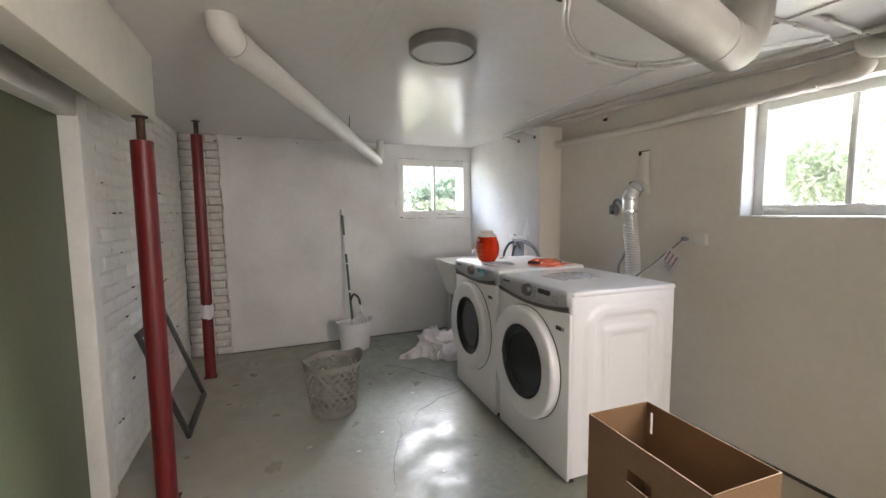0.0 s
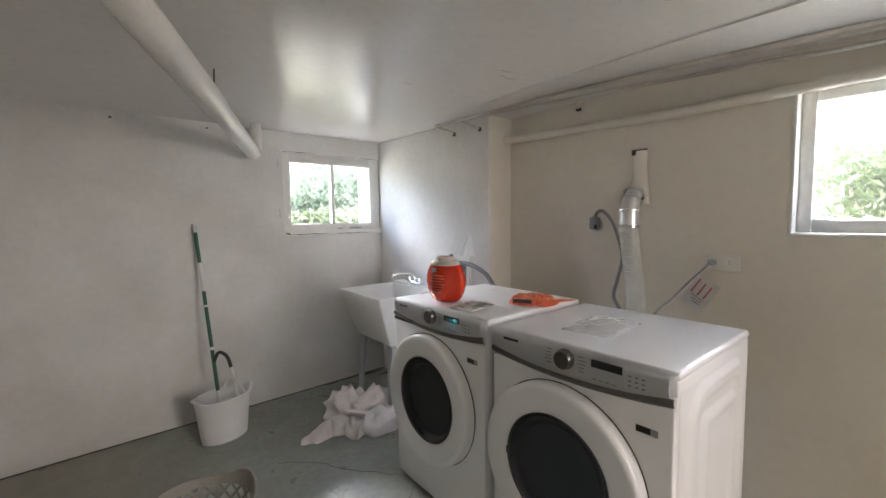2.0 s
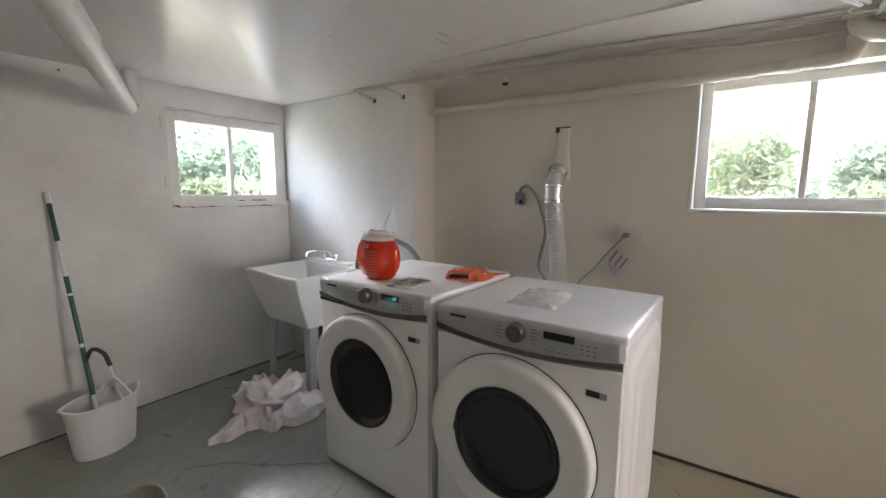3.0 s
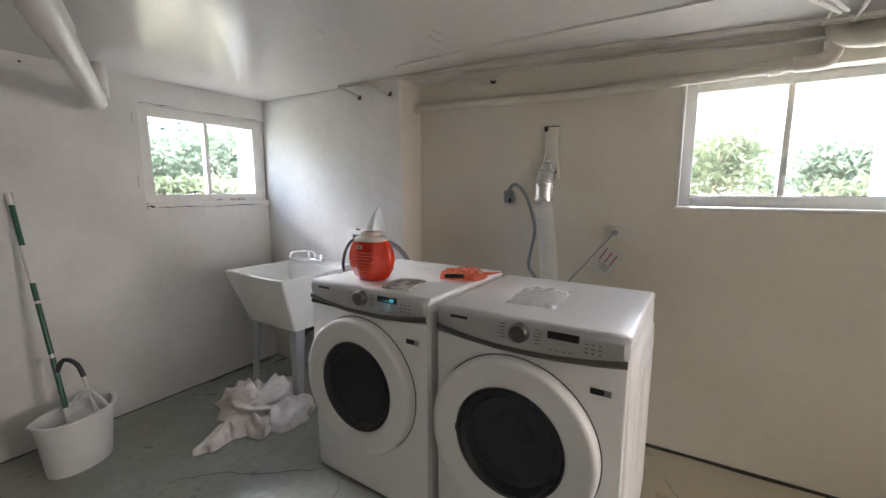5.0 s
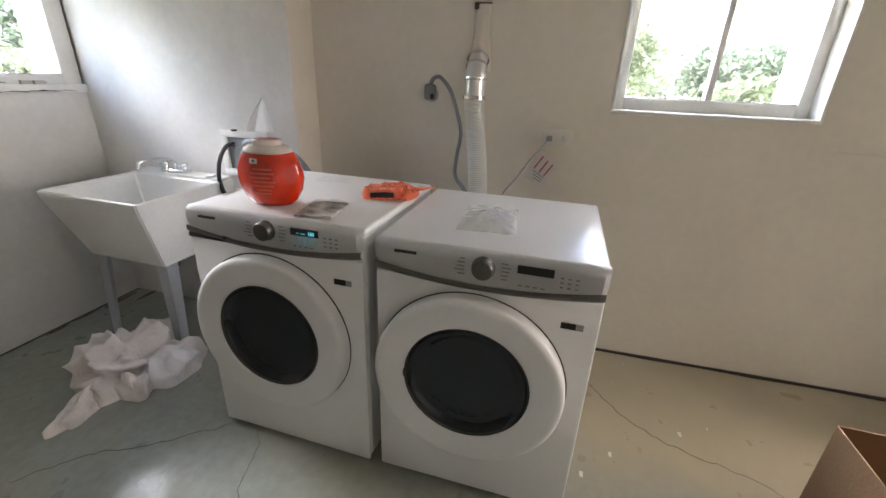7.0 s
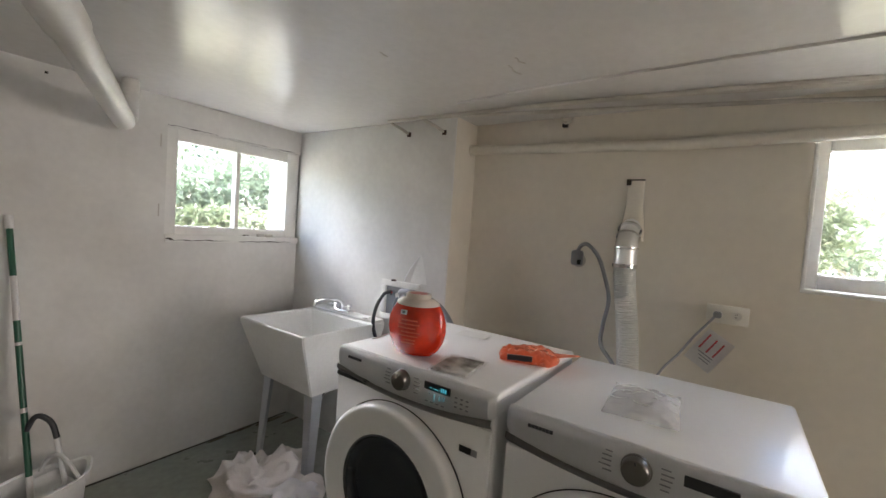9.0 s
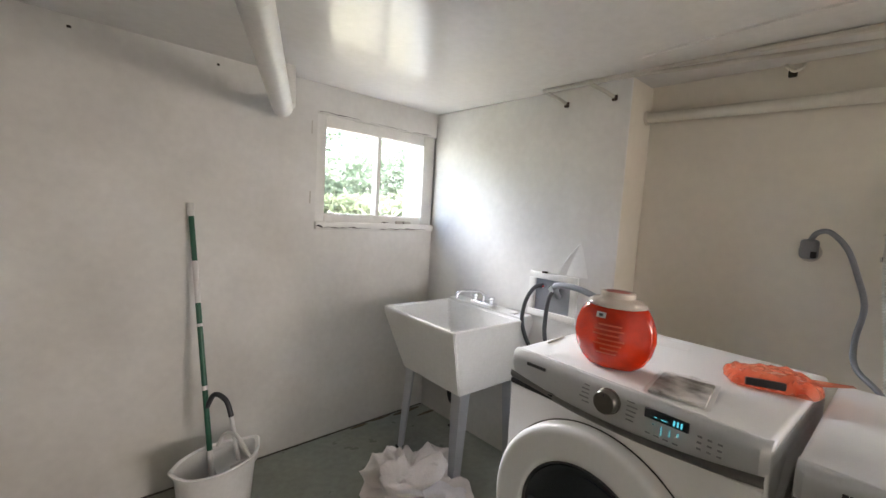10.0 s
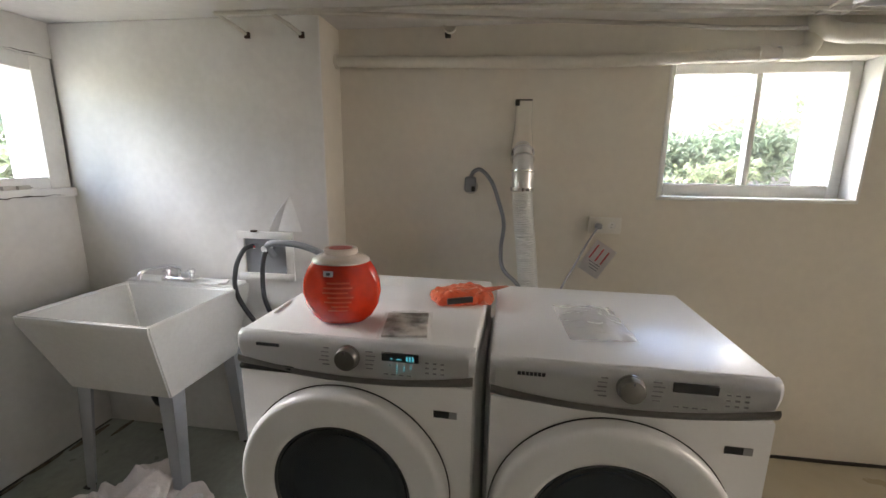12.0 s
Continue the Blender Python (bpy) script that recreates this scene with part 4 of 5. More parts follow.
part("cap", lathe([(0.046, 0.206), (0.047, 0.222), (0.043, 0.226), (0.034, 0.224), (0, 0.223)], 36, None, 0.8, 1.05), M_LID, jug)
part("cap_top", lathe([(0, 0.2255), (0.032, 0.2255), (0.032, 0.224)], 32, None, 0.8, 1.05), M_REDCAP, jug, "red cap centre")


def jug_front(y, z):
    """Outer x of the shell on its face."""
    for (r0, z0), (r1, z1) in zip(prof[1:], prof[2:]):
        if z0 <= z <= z1:
            r = r0 + (r1 - r0) * (z - z0) / (z1 - z0)
            return -0.66 * math.sqrt(max(0, r * r - (y / 1.11) ** 2))
    return -0.05


def curved_label(y0, y1, z0, z1, off, n=8):
    return sheet(lambda u, v: (jug_front(y0 + (y1 - y0) * u, z0 + (z1 - z0) * v) - off, y0 + (y1 - y0) * u, z0 + (z1 - z0) * v), n, 4)


bm = bmesh.new()
for z, a, b in ((0.132, -0.035, 0.03), (0.118, -0.042, 0.040), (0.104, -0.03, 0.044), (0.090, -0.045, 0.030), (0.076, -0.038, 0.04), (0.062, -0.030, 0.02), (0.050, -0.026, 0.03)):
    q = curved_label(a, b, z, z + 0.005, 0.0012)
    me = bpy.data.meshes.new("row")
    q.to_mesh(me)
    q.free()
    bm.from_mesh(me)
    bpy.data.meshes.remove(me)
part("print_row", bm, M_PALE_ORANGE, jug, "rows of small pale print")
part("sticker", curved_label(0.012, 0.040, 0.152, 0.168, 0.0014), M_WHITEPAPER, jug, "small white sticker")
part("sticker_mark", curved_label(0.020, 0.032, 0.156, 0.164, 0.0022), M_DARKPRINT, jug)


def packet(name, m, w, d, film, label, content):
    p = thing(name, m, label, "packet")
    bm = sheet(lambda u, v: ((u - 0.5) * w, (v - 0.5) * d, 0.006 + 0.020 * (math.sin(math.pi * u) * math.sin(math.pi * v)) ** 0.5
                             + wobble((u * 4, v * 4, content), 2.0, 0.007)), 24, 24)
    part("wrapper", bm, film, p, "crinkled clear plastic")
    bm = bmesh.new()
    if content == 1:
        add_box(bm, (-w * 0.42, -d * 0.42, 0.002), (w * 0.42, d * 0.42, 0.010), 0.002)
        part("booklet", bm, M_PAPER, p, "folded grey printed paper")
        bm = bmesh.new()
    rr = random.Random(content)
    for k in range(3 if content == 2 else 0):
        pts = [(w * 0.30 * math.cos(a + k) * (1 - 0.18 * k) + rr.uniform(-0.006, 0.006), d * 0.30 * math.sin(a + k) * (1 - 0.14 * k), 0.012 + 0.004 * k)
               for a in (2 * math.pi * i / 9 for i in range(8))]
        add_tube(bm, smooth_path(pts, 4), 0.0042, 7)
    if content == 2:
        part("coil", bm, M_COIL, p, "coiled grey hose inside")
    else:
        bm.free()
    return p


packet("manual_packet", pose(1.375, 2.987, TOP, 0, 0, 8), 0.205, 0.150, M_THIN_FILM, "grey printed manual packet in clear plastic on the washer", 1)
packet("parts_packet", pose(1.526, 2.432, DRYER_TOP, 0, 0, 3), 0.285, 0.190, M_CLEAR_FILM, "flat clear plastic packet with a coil on the dryer", 2)

bag = thing("plastic_bag", pose(1.655, 2.855, TOP, 0, 0, 25), "crumpled orange see-through plastic bag with black strip", "plastic bag")


def bag_shape(top):
    def f(u, v):
        a, b = u * 2 - 1, v * 2 - 1
        edge = max(0, 1 - abs(a) ** 3.0) * max(0, 1 - abs(b) ** 3.0)
        x = a * 0.085 * (1 - 0.15 * b) + wobble((a * 2, b * 2, 1), 1.4, 0.006)
        y = b * (0.12 if b < 0 else 0.105) * (1 - 0.42 * abs(a) ** 2 * (1 if b < 0 else 0.35)) + wobble((a * 2, b * 2, 4), 1.4, 0.006)
        z = 0.003 + top * (0.034 * edge ** 0.5 + abs(wobble((a * 3, b * 3, 7), 1.5, 0.016)))
        return (x, y, z)
    return f


part("film", sheet(bag_shape(1), 30, 30), M_ORANGE_FILM, bag)
part("film_base", sheet(bag_shape(0.03), 12, 12), M_ORANGE_FILM, bag)
part("strip", box((-0.088, -0.015, 0.012), (-0.074, 0.075, 0.032), 0.003), M_BLACK, bag, "black strip")
part("tail", sheet(lambda u, v: (0.03 + 0.05 * (v - 0.5) * (1 - 0.6 * u), -0.10 - 0.10 * u, 0.010 + 0.008 * math.sin(9 * v) * (1 - u) + 0.012 * u), 8, 8), M_ORANGE_FILM, bag)

for x, y, w, d, rz, lab, mat in ((1.80, 3.17, 0.10, 0.14, 8, "white paper sheet lying on the washer", M_WHITEPAPER),
                                 (1.60, 3.33, 0.07, 0.05, 20, "small tan paper slip on the washer", M_CARD_IN)):
    tagged(part("paper_sheet", sheet(lambda u, v: ((u - 0.5) * w, (v - 0.5) * d, 0.0015 + 0.003 * u * v), 6, 6), mat), lab, "paper").matrix_basis = pose(x, y, TOP, 0, 0, rz)
# thin added bar draws the dark slit at the washer edge
tagged(part("slit_bar", box((-0.06, -0.003, 0), (0.06, 0.003, 0.004), 0.001), M_CONDUIT), "thin grey bar drawn for a slit on the washer edge", "rod").matrix_basis = pose(1.47, 3.425, TOP, 0, 0, 5)

# ---------------------------------------------------------------- laundry tub
tubx = thing("laundry_tub", pose(1.487, 3.955, 0, 0, 0, -2), "white plastic laundry tub on grey steel legs", "utility sink")
TW, TD, TZ = 0.58, 0.600, 0.850          # x, y, rim height


bm = bmesh.new()
outer_top = [(0, 0), (TW, 0), (TW, TD), (0, TD)]
outer_bot = [(0.115, 0.062), (TW - 0.05, 0.062), (TW - 0.05, TD - 0.062), (0.115, TD - 0.062)]
inner_top = [(0.016, 0.016), (TW - 0.11, 0.016), (TW - 0.11, TD - 0.016), (0.016, TD - 0.016)]
inner_bot = [(0.135, 0.085), (TW - 0.13, 0.085), (TW - 0.13, TD - 0.085), (0.135, TD - 0.085)]
loops = [([bm.verts.new((*q, z)) for q in pts]) for pts, z in ((outer_bot, 0.49), (outer_top, TZ - 0.03), (outer_top, TZ), (inner_top, TZ - 0.004), (inner_bot, 0.53))]
for a, b in zip(loops, loops[1:]):
    for k in range(4):
        bm.faces.new((a[k], a[(k + 1) % 4], b[(k + 1) % 4], b[k]))
bm.faces.new(loops[0][::-1])
bm.faces.new(loops[-1])
bmesh.ops.recalc_face_normals(bm, faces=bm.faces)
bmesh.ops.bevel(bm, geom=bm.edges[:], offset=0.006, segments=3, affect="EDGES")
part("basin", bm, M_TUB, tubx)
part("deck", box((TW - 0.10, 0.01, TZ - 0.004), (TW - 0.004, TD - 0.01, TZ + 0.012), 0.006), M_TUB, tubx)
part("drain", lathe([(0, 0.534), (0.03, 0.534), (0.036, 0.531)], 20, pose(TW / 2, TD / 2, 0)), M_CHROME, tubx)
for tx, ty, fx, fy in ((0.13, 0.070, 0.105, 0.055), (0.13, TD - 0.070, 0.105, TD - 0.055), (TW - 0.07, 0.070, TW - 0.06, 0.05), (TW - 0.07, TD - 0.070, TW - 0.06, TD - 0.05)):
    bm = bmesh.new()
    s = 1 if ty < TD / 2 else -1
    for (ax, ay), (bx, by) in (((0.068, 0), (0.042, 0)), ((0, 0.068 * s), (0, 0.042 * s))):
        e = 0.003
        q = []
        for (px, py, z, kx, ky) in ((tx, ty, 0.515, ax, ay), (fx, fy, 0.0, bx, by)):
            nx, ny = (0, e * s) if ax else (e, 0)
            q.append([bm.verts.new(c) for c in ((px, py, z), (px + kx, py + ky, z), (px + kx + nx, py + ky + ny, z), (px + nx, py + ny, z))])
        for k in range(4):
            bm.faces.new((q[0][k], q[0][(k + 1) % 4], q[1][(k + 1) % 4], q[1][k]))
        bm.faces.new(q[0])
        bm.faces.new(q[1][::-1])
    leg = part("leg", bm, M_LEG, tubx, "grey angled steel leg")
    part("foot", box((fx - 0.006, fy - 0.016, 0), (fx + 0.03, fy + 0.016, 0.008), 0.002), M_RUBBER, leg)
trap = part("waste_trap", tube(smooth_path([(0.33, TD / 2 + 0.06, 0.52), (0.33, TD / 2 + 0.06, 0.36), (0.36, TD / 2 + 0.06, 0.29), (0.41, TD / 2 + 0.06, 0.33), (0.45, TD / 2 + 0.06, 0.36), (0.60, TD / 2 + 0.06, 0.36)], 6), 0.022, 16), M_DARKHOSE, tubx, "dark waste trap")
part("trap_nut", tube([(0.33, TD / 2 + 0.06, 0.45), (0.33, TD / 2 + 0.06, 0.42)], 0.03, 12), M_DARKHOSE, trap)

tap = thing("tap", pose(2.008, 4.255, TZ + 0.012), "chrome two-handle tap on the tub deck", "tap")
part("base", box((-0.028, -0.085, 0), (0.028, 0.085, 0.022), 0.009, 3), M_CHROME, tap)
part("spout", tube(smooth_path([(0, 0.0, 0.015), (0.0, 0.0, 0.055), (-0.04, 0.01, 0.082), (-0.12, 0.03, 0.088), (-0.17, 0.045, 0.078), (-0.180, 0.048, 0.05)], 6), 0.0095, 12), M_CHROME, tap)
for y in (-0.062, 0.062):
    hd = part("handle", lathe([(0.012, 0.02), (0.012, 0.038), (0.019, 0.043), (0.019, 0.054), (0.014, 0.058), (0, 0.059)], 16, pose(0, y, 0)), M_CHROME, tap)
    part("lever", box((-0.045, y - 0.006, 0.047), (0.0, y + 0.006, 0.055), 0.003), M_CHROME, hd)
tagged(part("soap_scrap", box((-0.03, -0.02, 0), (0.03, 0.02, 0.012), 0.005, 3), M_WHITEPAPER), "small white scrap on the tub rim", "soap").matrix_basis = pose(2.0, 4.02, TZ + 0.012, 0, 0, 20)

# ---------------------------------------------------------------- supply box and hoses
sup = thing("supply_box", pose(XB, 3.84, 0.985), "white recessed washer supply box in the wall", "supply box")
for nm, lo, hi in (("frame", (-0.012, -0.145, 0.085), (0, 0.145, 0.12)), ("frame", (-0.012, -0.145, -0.12), (0, 0.145, -0.085)),
                   ("frame", (-0.012, -0.145, -0.0849), (0, -0.105, 0.0849)), ("frame", (-0.012, 0.105, -0.0849), (0, 0.145, 0.0849))):
    part(nm, box(lo, hi, 0.003), M_TRIM, sup)
# flat plate; the shade of the recess is put into its grey
part("recess", box((-0.0035, -0.1045, -0.0845), (-0.0015, 0.1045, 0.0845)), M_GREYHOSE, sup, "flat grey plate with the recess shade in its colour")
for y, c in ((0.05, M_REDPRINT), (-0.04, M_CHROME)):
    v = part("valve", tube([(-0.002, y, 0.05), (-0.03, y, 0.05)], 0.014, 12), M_CHROME, sup)
    part("valve_handle", box((-0.036, y - 0.016, 0.045), (-0.03, y + 0.016, 0.055), 0.003), c, v)
part("knockout", lathe([(0, 0), (0.016, 0), (0.016, 0.008), (0, 0.008)], 12, pose(-0.01, 0.05, 0.118)), M_RUST, sup)
hz = thing("supply_hose", pose(0, 0, 0), "grey and black hoses from the supply box to the washer", "hose")
part("hose", tube(smooth_path([(2.05, 3.89, 1.04), (2.02, 3.92, 1.02), (1.985, 3.945, 0.93), (1.97, 3.93, 0.80), (1.98, 3.80, 0.62), (1.97, 3.55, 0.5), (1.95, 3.42, 0.5)], 7), 0.011, 10), M_DARKHOSE, hz)
part("hose", tube(smooth_path([(2.05, 3.80, 1.03), (2.02, 3.815, 1.0), (2.0, 3.82, 0.9), (1.995, 3.80, 0.75), (1.98, 3.65, 0.55), (1.95, 3.40, 0.45)], 7), 0.011, 10), M_DARKHOSE, hz)
part("drain_hose", tube(smooth_path([(2.06, 3.79, 0.99), (2.03, 3.80, 1.045), (2.02, 3.74, 1.065), (2.03, 3.62, 1.05), (2.04, 3.50, 0.99), (2.02, 3.40, 0.86), (1.98, 3.32, 0.6)], 7), 0.0155, 12), M_GREYHOSE, hz, "ribbed grey drain hose")
part("hose_nut", tube([(2.055, 3.81, 1.035), (2.02, 3.815, 1.03)], 0.017, 8), M_CHROME, hz)
cord = thing("white_cord", pose(0, 0, 0), "thin white cord rising from the supply box to the wall", "cord")
part("wire", tube(smooth_path([(XB - 0.006, 3.82, 1.10), (XB - 0.006, 3.79, 1.16), (XB - 0.005, 3.755, 1.215), (XB - 0.003, 3.705, 1.275)], 6), 0.0035, 8), M_WHITECORD, cord)
bm = sheet(lambda u, v: (XB - 0.003 - 0.003 * math.sin(math.pi * u) * (1 - v), 3.70 + 0.12 * (u - 0.42) * (1 - v) ** 0.8, 1.11 + 0.165 * v), 12, 12)
tagged(part("plaster_patch", bm, M_TRIM), "cone of white filler plaster on the wall", "wall patch")

# ---------------------------------------------------------------- dryer vent, cords, outlet
vent = thing("dryer_vent", pose(0, 0, 0), "silver foil dryer vent hose up to a boxed wall duct", "vent duct")
path = smooth_path([(2.08, 2.56, 0.55), (2.14, 2.575, 0.75), (2.168, 2.585, 0.90), (2.175, 2.60, 1.05), (2.172, 2.62, 1.20), (2.170, 2.632, 1.325)], 56)
part("foil_hose", tube(path, lambda i: 0.046 + 0.0018 * math.cos(i * math.pi / 2), 24), M_FOIL, vent)
part("clamp", tube([(2.170, 2.632, 1.318), (2.170, 2.632, 1.334)], 0.053, 28), M_CHROME, vent)
part("clamp_screw", box((2.110, 2.60, 1.318), (2.125, 2.63, 1.332), 0.003), M_CHROME, vent)
part("collar", tube([(2.170, 2.632, 1.32), (2.172, 2.632, 1.40)], 0.047, 28), M_FOIL, vent)
part("elbow", tube(smooth_path([(2.172, 2.632, 1.395), (2.18, 2.632, 1.43), (2.212, 2.633, 1.475), (2.265, 2.634, 1.51)], 7), lambda i: 0.05 - 0.0006 * i, 28), M_FOIL, vent)
for q, n_ in (((2.174, 2.632, 1.405), (0.02, 0, 0.2)), ((2.198, 2.6325, 1.455), (0.10, 0, 0.14)), ((2.226, 2.633, 1.486), (0.14, 0, 0.12))):
    q, n_ = Vector(q), Vector(n_).normalized()
    part("crimp_ring", tube([q - n_ * 0.003, q + n_ * 0.003], 0.0525, 28), M_CHROME, vent)
wd = sheet(lambda u, v: (X1 - (0.034 - 0.020 * v) * math.sin(math.pi * u) ** 0.6, 2.634 + 0.05 * (1 - 0.26 * min(1, max(0, v - 0.2) * 3)) * -math.cos(math.pi * u), 1.44 + 0.285 * v), 20, 16)
part("wall_duct", wd, M_CREAM, vent, "flat duct painted over in cream")
for e in (-1, 1):
    part("edge_gap", tube(smooth_path([(X1 - 0.003, 2.634 + e * 0.051, 1.45), (X1 - 0.003, 2.634 + e * 0.048, 1.53), (X1 - 0.003, 2.634 + e * 0.038, 1.62), (X1 - 0.003, 2.634 + e * 0.037, 1.725)], 4), 0.0014, 6), M_CONDUIT, vent, "dark crack along the duct")
part("top_cap", box((2.283, 2.597, 1.722), (X1, 2.671, 1.728), 0.001), M_CRACK, vent)
part("top_gap", box((2.280, 2.655, 1.70), (2.292, 2.675, 1.728), 0.002), M_DARKGAP, vent, "dark open corner")

plug = thing("power_cord", pose(0, 0, 0), "grey power cord with angled plug in a wall socket", "cord")
part("socket_hole", lathe([(0.032, 0), (0.036, 0.004), (0.02, 0.006), (0, 0.006)], 20, Matrix(((0, 0, -1, X1), (0, 1, 0, 2.872), (1, 0, 0, 1.325), (0, 0, 0, 1)))), M_CONDUIT, plug)
part("plug_body", box((2.245, 2.845, 1.30), (2.292, 2.90, 1.375), 0.014, 3), M_GREYHOSE, plug)
part("plug_mark", box((2.243, 2.848, 1.305), (2.25, 2.866, 1.33), 0.003), M_BLACK, plug)
part("cord", tube(smooth_path([(2.265, 2.872, 1.37), (2.262, 2.855, 1.40), (2.26, 2.82, 1.405), (2.265, 2.77, 1.35), (2.272, 2.735, 1.26), (2.262, 2.705, 1.15), (2.23, 2.715, 1.03), (2.16, 2.70, 0.95), (2.08, 2.62, 0.88), (2.0, 2.55, 0.7)], 7), 0.0095, 10), M_GREYHOSE, plug)

out = thing("outlet", pose(X1, 2.236, 1.159), "ivory surface-mounted double power outlet", "outlet")
part("back_box", box((-0.034, -0.068, -0.034), (0, 0.068, 0.034), 0.004), M_OUTLET, out)
part("plate", box((-0.040, -0.073, -0.038), (-0.034, 0.073, 0.038), 0.002), M_OUTLET, out)
for y in (-0.03, 0.032):
    s = part("socket", lathe([(0, 0.0), (0.017, 0.0), (0.0175, -0.002)], 20, Matrix(((0, 0, 1, -0.0415), (0, 1, 0, y), (1, 0, 0, 0), (0, 0, 0, 1)))), M_TRIM, out)
    for k in (-0.006, 0.006):
        part("slot", box((-0.0425, y - 0.004, k - 0.001), (-0.041, y + 0.004, k + 0.001)), M_BLACK, s)
wc = thing("appliance_cord", pose(0, 0, 0), "thin grey cord with a white warning tag", "cord")
part("plug_body", box((2.215, 2.255, 1.145), (2.256, 2.285, 1.17), 0.008, 3), M_GREYHOSE, wc)
part("cord", tube(smooth_path([(2.225, 2.275, 1.155), (2.205, 2.30, 1.12), (2.16, 2.345, 1.06), (2.11, 2.39, 0.99), (2.05, 2.44, 0.925), (1.98, 2.50, 0.8)], 7), 0.005, 8), M_GREYHOSE, wc)
tagm = pose(2.14, 2.287, 1.020, 0, 0, 0) @ Matrix.Rotation(radians(32), 4, "X")
bm = sheet(lambda u, v: tagm @ Vector((0.006 * math.sin(3 * u), (u - 0.5) * 0.105, (v - 0.5) * 0.15)), 8, 8)
bmesh.ops.solidify(bm, geom=bm.faces[:], thickness=0.0012)
tg = part("tag", bm, M_WHITEPAPER, wc, "white paper tag with red stripes")
for k in (0.034, 0.004, -0.024):
    bm = bmesh.new()
    add_box(bm, (-0.0045, k - 0.003, -0.01), (-0.0015, k + 0.003, 0.055 if k < 0.03 else 0.06))
    bm.transform(tagm)
    part("stripe", bm, M_REDPRINT, tg, "dark red stripe")
bm = bmesh.new()
for k in range(3):
    add_box(bm, (-0.003, -0.03, -0.022 - 0.012 * k), (-0.001, 0.03 - 0.01 * k, -0.018 - 0.012 * k))
bm.transform(tagm)
part("print_row", bm, M_PRINT, tg)

# ---------------------------------------------------------------- mop, bucket, basket, laundry
bucket = thing("mop_bucket", pose(0.655, 4.52, 0, 0, 0, 14), "oval white plastic mop bucket with a pouring lip", "bucket")
bp_ = [(0, 0.006), (0.128, 0.006), (0.132, 0.0), (0.138, 0.0), (0.142, 0.02), (0.152, 0.12), (0.162, 0.225), (0.166, 0.262), (0.178, 0.266), (0.180, 0.276), (0.172, 0.280),
       (0.160, 0.272), (0.150, 0.14), (0.136, 0.02), (0, 0.016)]
bm = lathe(bp_, 56, None, 1.0, 0.70)
for v in bm.verts:
    if v.co.z > 0.2:
        a = math.atan2(v.co.y / 0.7, v.co.x)
        lip = max(0, math.cos(a)) ** 14 + max(0, -math.cos(a)) ** 14
        k = (v.co.z - 0.2) / 0.08
        v.co.x *= 1 + 0.06 * lip * k
        v.co.z += 0.022 * lip * k
part("shell", bm, M_BUCKET, bucket)
wr = part("wringer", sheet(lambda u, v: (0.015 + 0.13 * v, 0.075 * math.cos(math.pi * (1 + u)), 0.262 - 0.085 * math.sin(math.pi * u) * (1 - 0.2 * v)), 14, 8), M_BUCKET, bucket, "white wringer cone")
part("bail", tube(smooth_path([(0.055, 0.10, 0.27), (0.07, 0.07, 0.33), (0.075, 0.0, 0.355), (0.085, -0.05, 0.32), (0.095, -0.10, 0.265)], 6), 0.008, 8), M_BUCKET, bucket)

mop = thing("mop", pose(0, 0, 0), "mop with green and white banded pole leaning in its bucket", "mop")
P0, P1 = Vector((0.65, 4.55, 0.075)), Vector((0.607, 4.832, 1.362))
for a, b, mat in ((0.0, 0.16, M_WHITECORD), (0.16, 0.36, M_MOPGREEN), (0.36, 0.375, M_WHITECORD), (0.375, 0.575, M_MOPGREEN), (0.575, 0.585, M_WHITECORD), (0.585, 0.655, M_MOPGREEN), (0.655, 0.80, M_WHITECORD),
                  (0.80, 0.955, M_MOPGREEN), (0.955, 1.0, M_WHITECORD)):
    part("pole", tube([P0.lerp(P1, a), P0.lerp(P1, b)], 0.0115 if a < 0.955 else 0.0145, 14), mat, mop, "white pole section" if mat is M_WHITECORD else "green pole section")
part("grip_hook", tube(smooth_path([P0.lerp(P1, 0.30), P0.lerp(P1, 0.34) + Vector((0.03, -0.03, 0.01)), P0.lerp(P1, 0.325) + Vector((0.07, -0.05, 0.0)), P0.lerp(P1, 0.27) + Vector((0.085, -0.055, 0))], 6), 0.011, 10), M_DARKHOSE, mop, "dark curved grip")
part("lever", tube([P0.lerp(P1, 0.275) + Vector((0.084, -0.055, 0)), P0.lerp(P1, 0.12) + Vector((0.10, -0.05, 0))], 0.010, 10), M_BUCKET, mop)

basket = thing("laundry_basket", pose(0.292, 3.325, 0, 0, 0, 15), "taupe plastic laundry basket with a diamond lattice", "laundry basket")
BH = 0.372


def bask(z):
    return 0.150 + 0.046 * (z / BH)


def rim_z(a):
    return BH - 0.028 + 0.034 * math.cos(2 * a) ** 2 * (1 if math.cos(2 * a) > 0 else 0.2)


def ring_band(z0, z1, thick, raised=False):
    bm = bmesh.new()
    n = 72
    loops_ = []
    for off, zz in ((0, 0), (0, 1), (-thick, 1), (-thick, 0)):
        ring = []
        for k in range(n):
            a = 2 * math.pi * k / n
            z = (z0, (rim_z(a) if raised else z1))[zz]
            r = bask(z) + off + (0.006 if raised and zz else 0)
            ring.append(bm.verts.new((r * math.cos(a), r * math.sin(a) * 0.95, z)))
        loops_.append(ring)
    for i in range(4):
        a, b = loops_[i], loops_[(i + 1) % 4]
        for k in range(n):
            bm.faces.new((a[k], a[(k + 1) % n], b[(k + 1) % n], b[k]))
    return bm


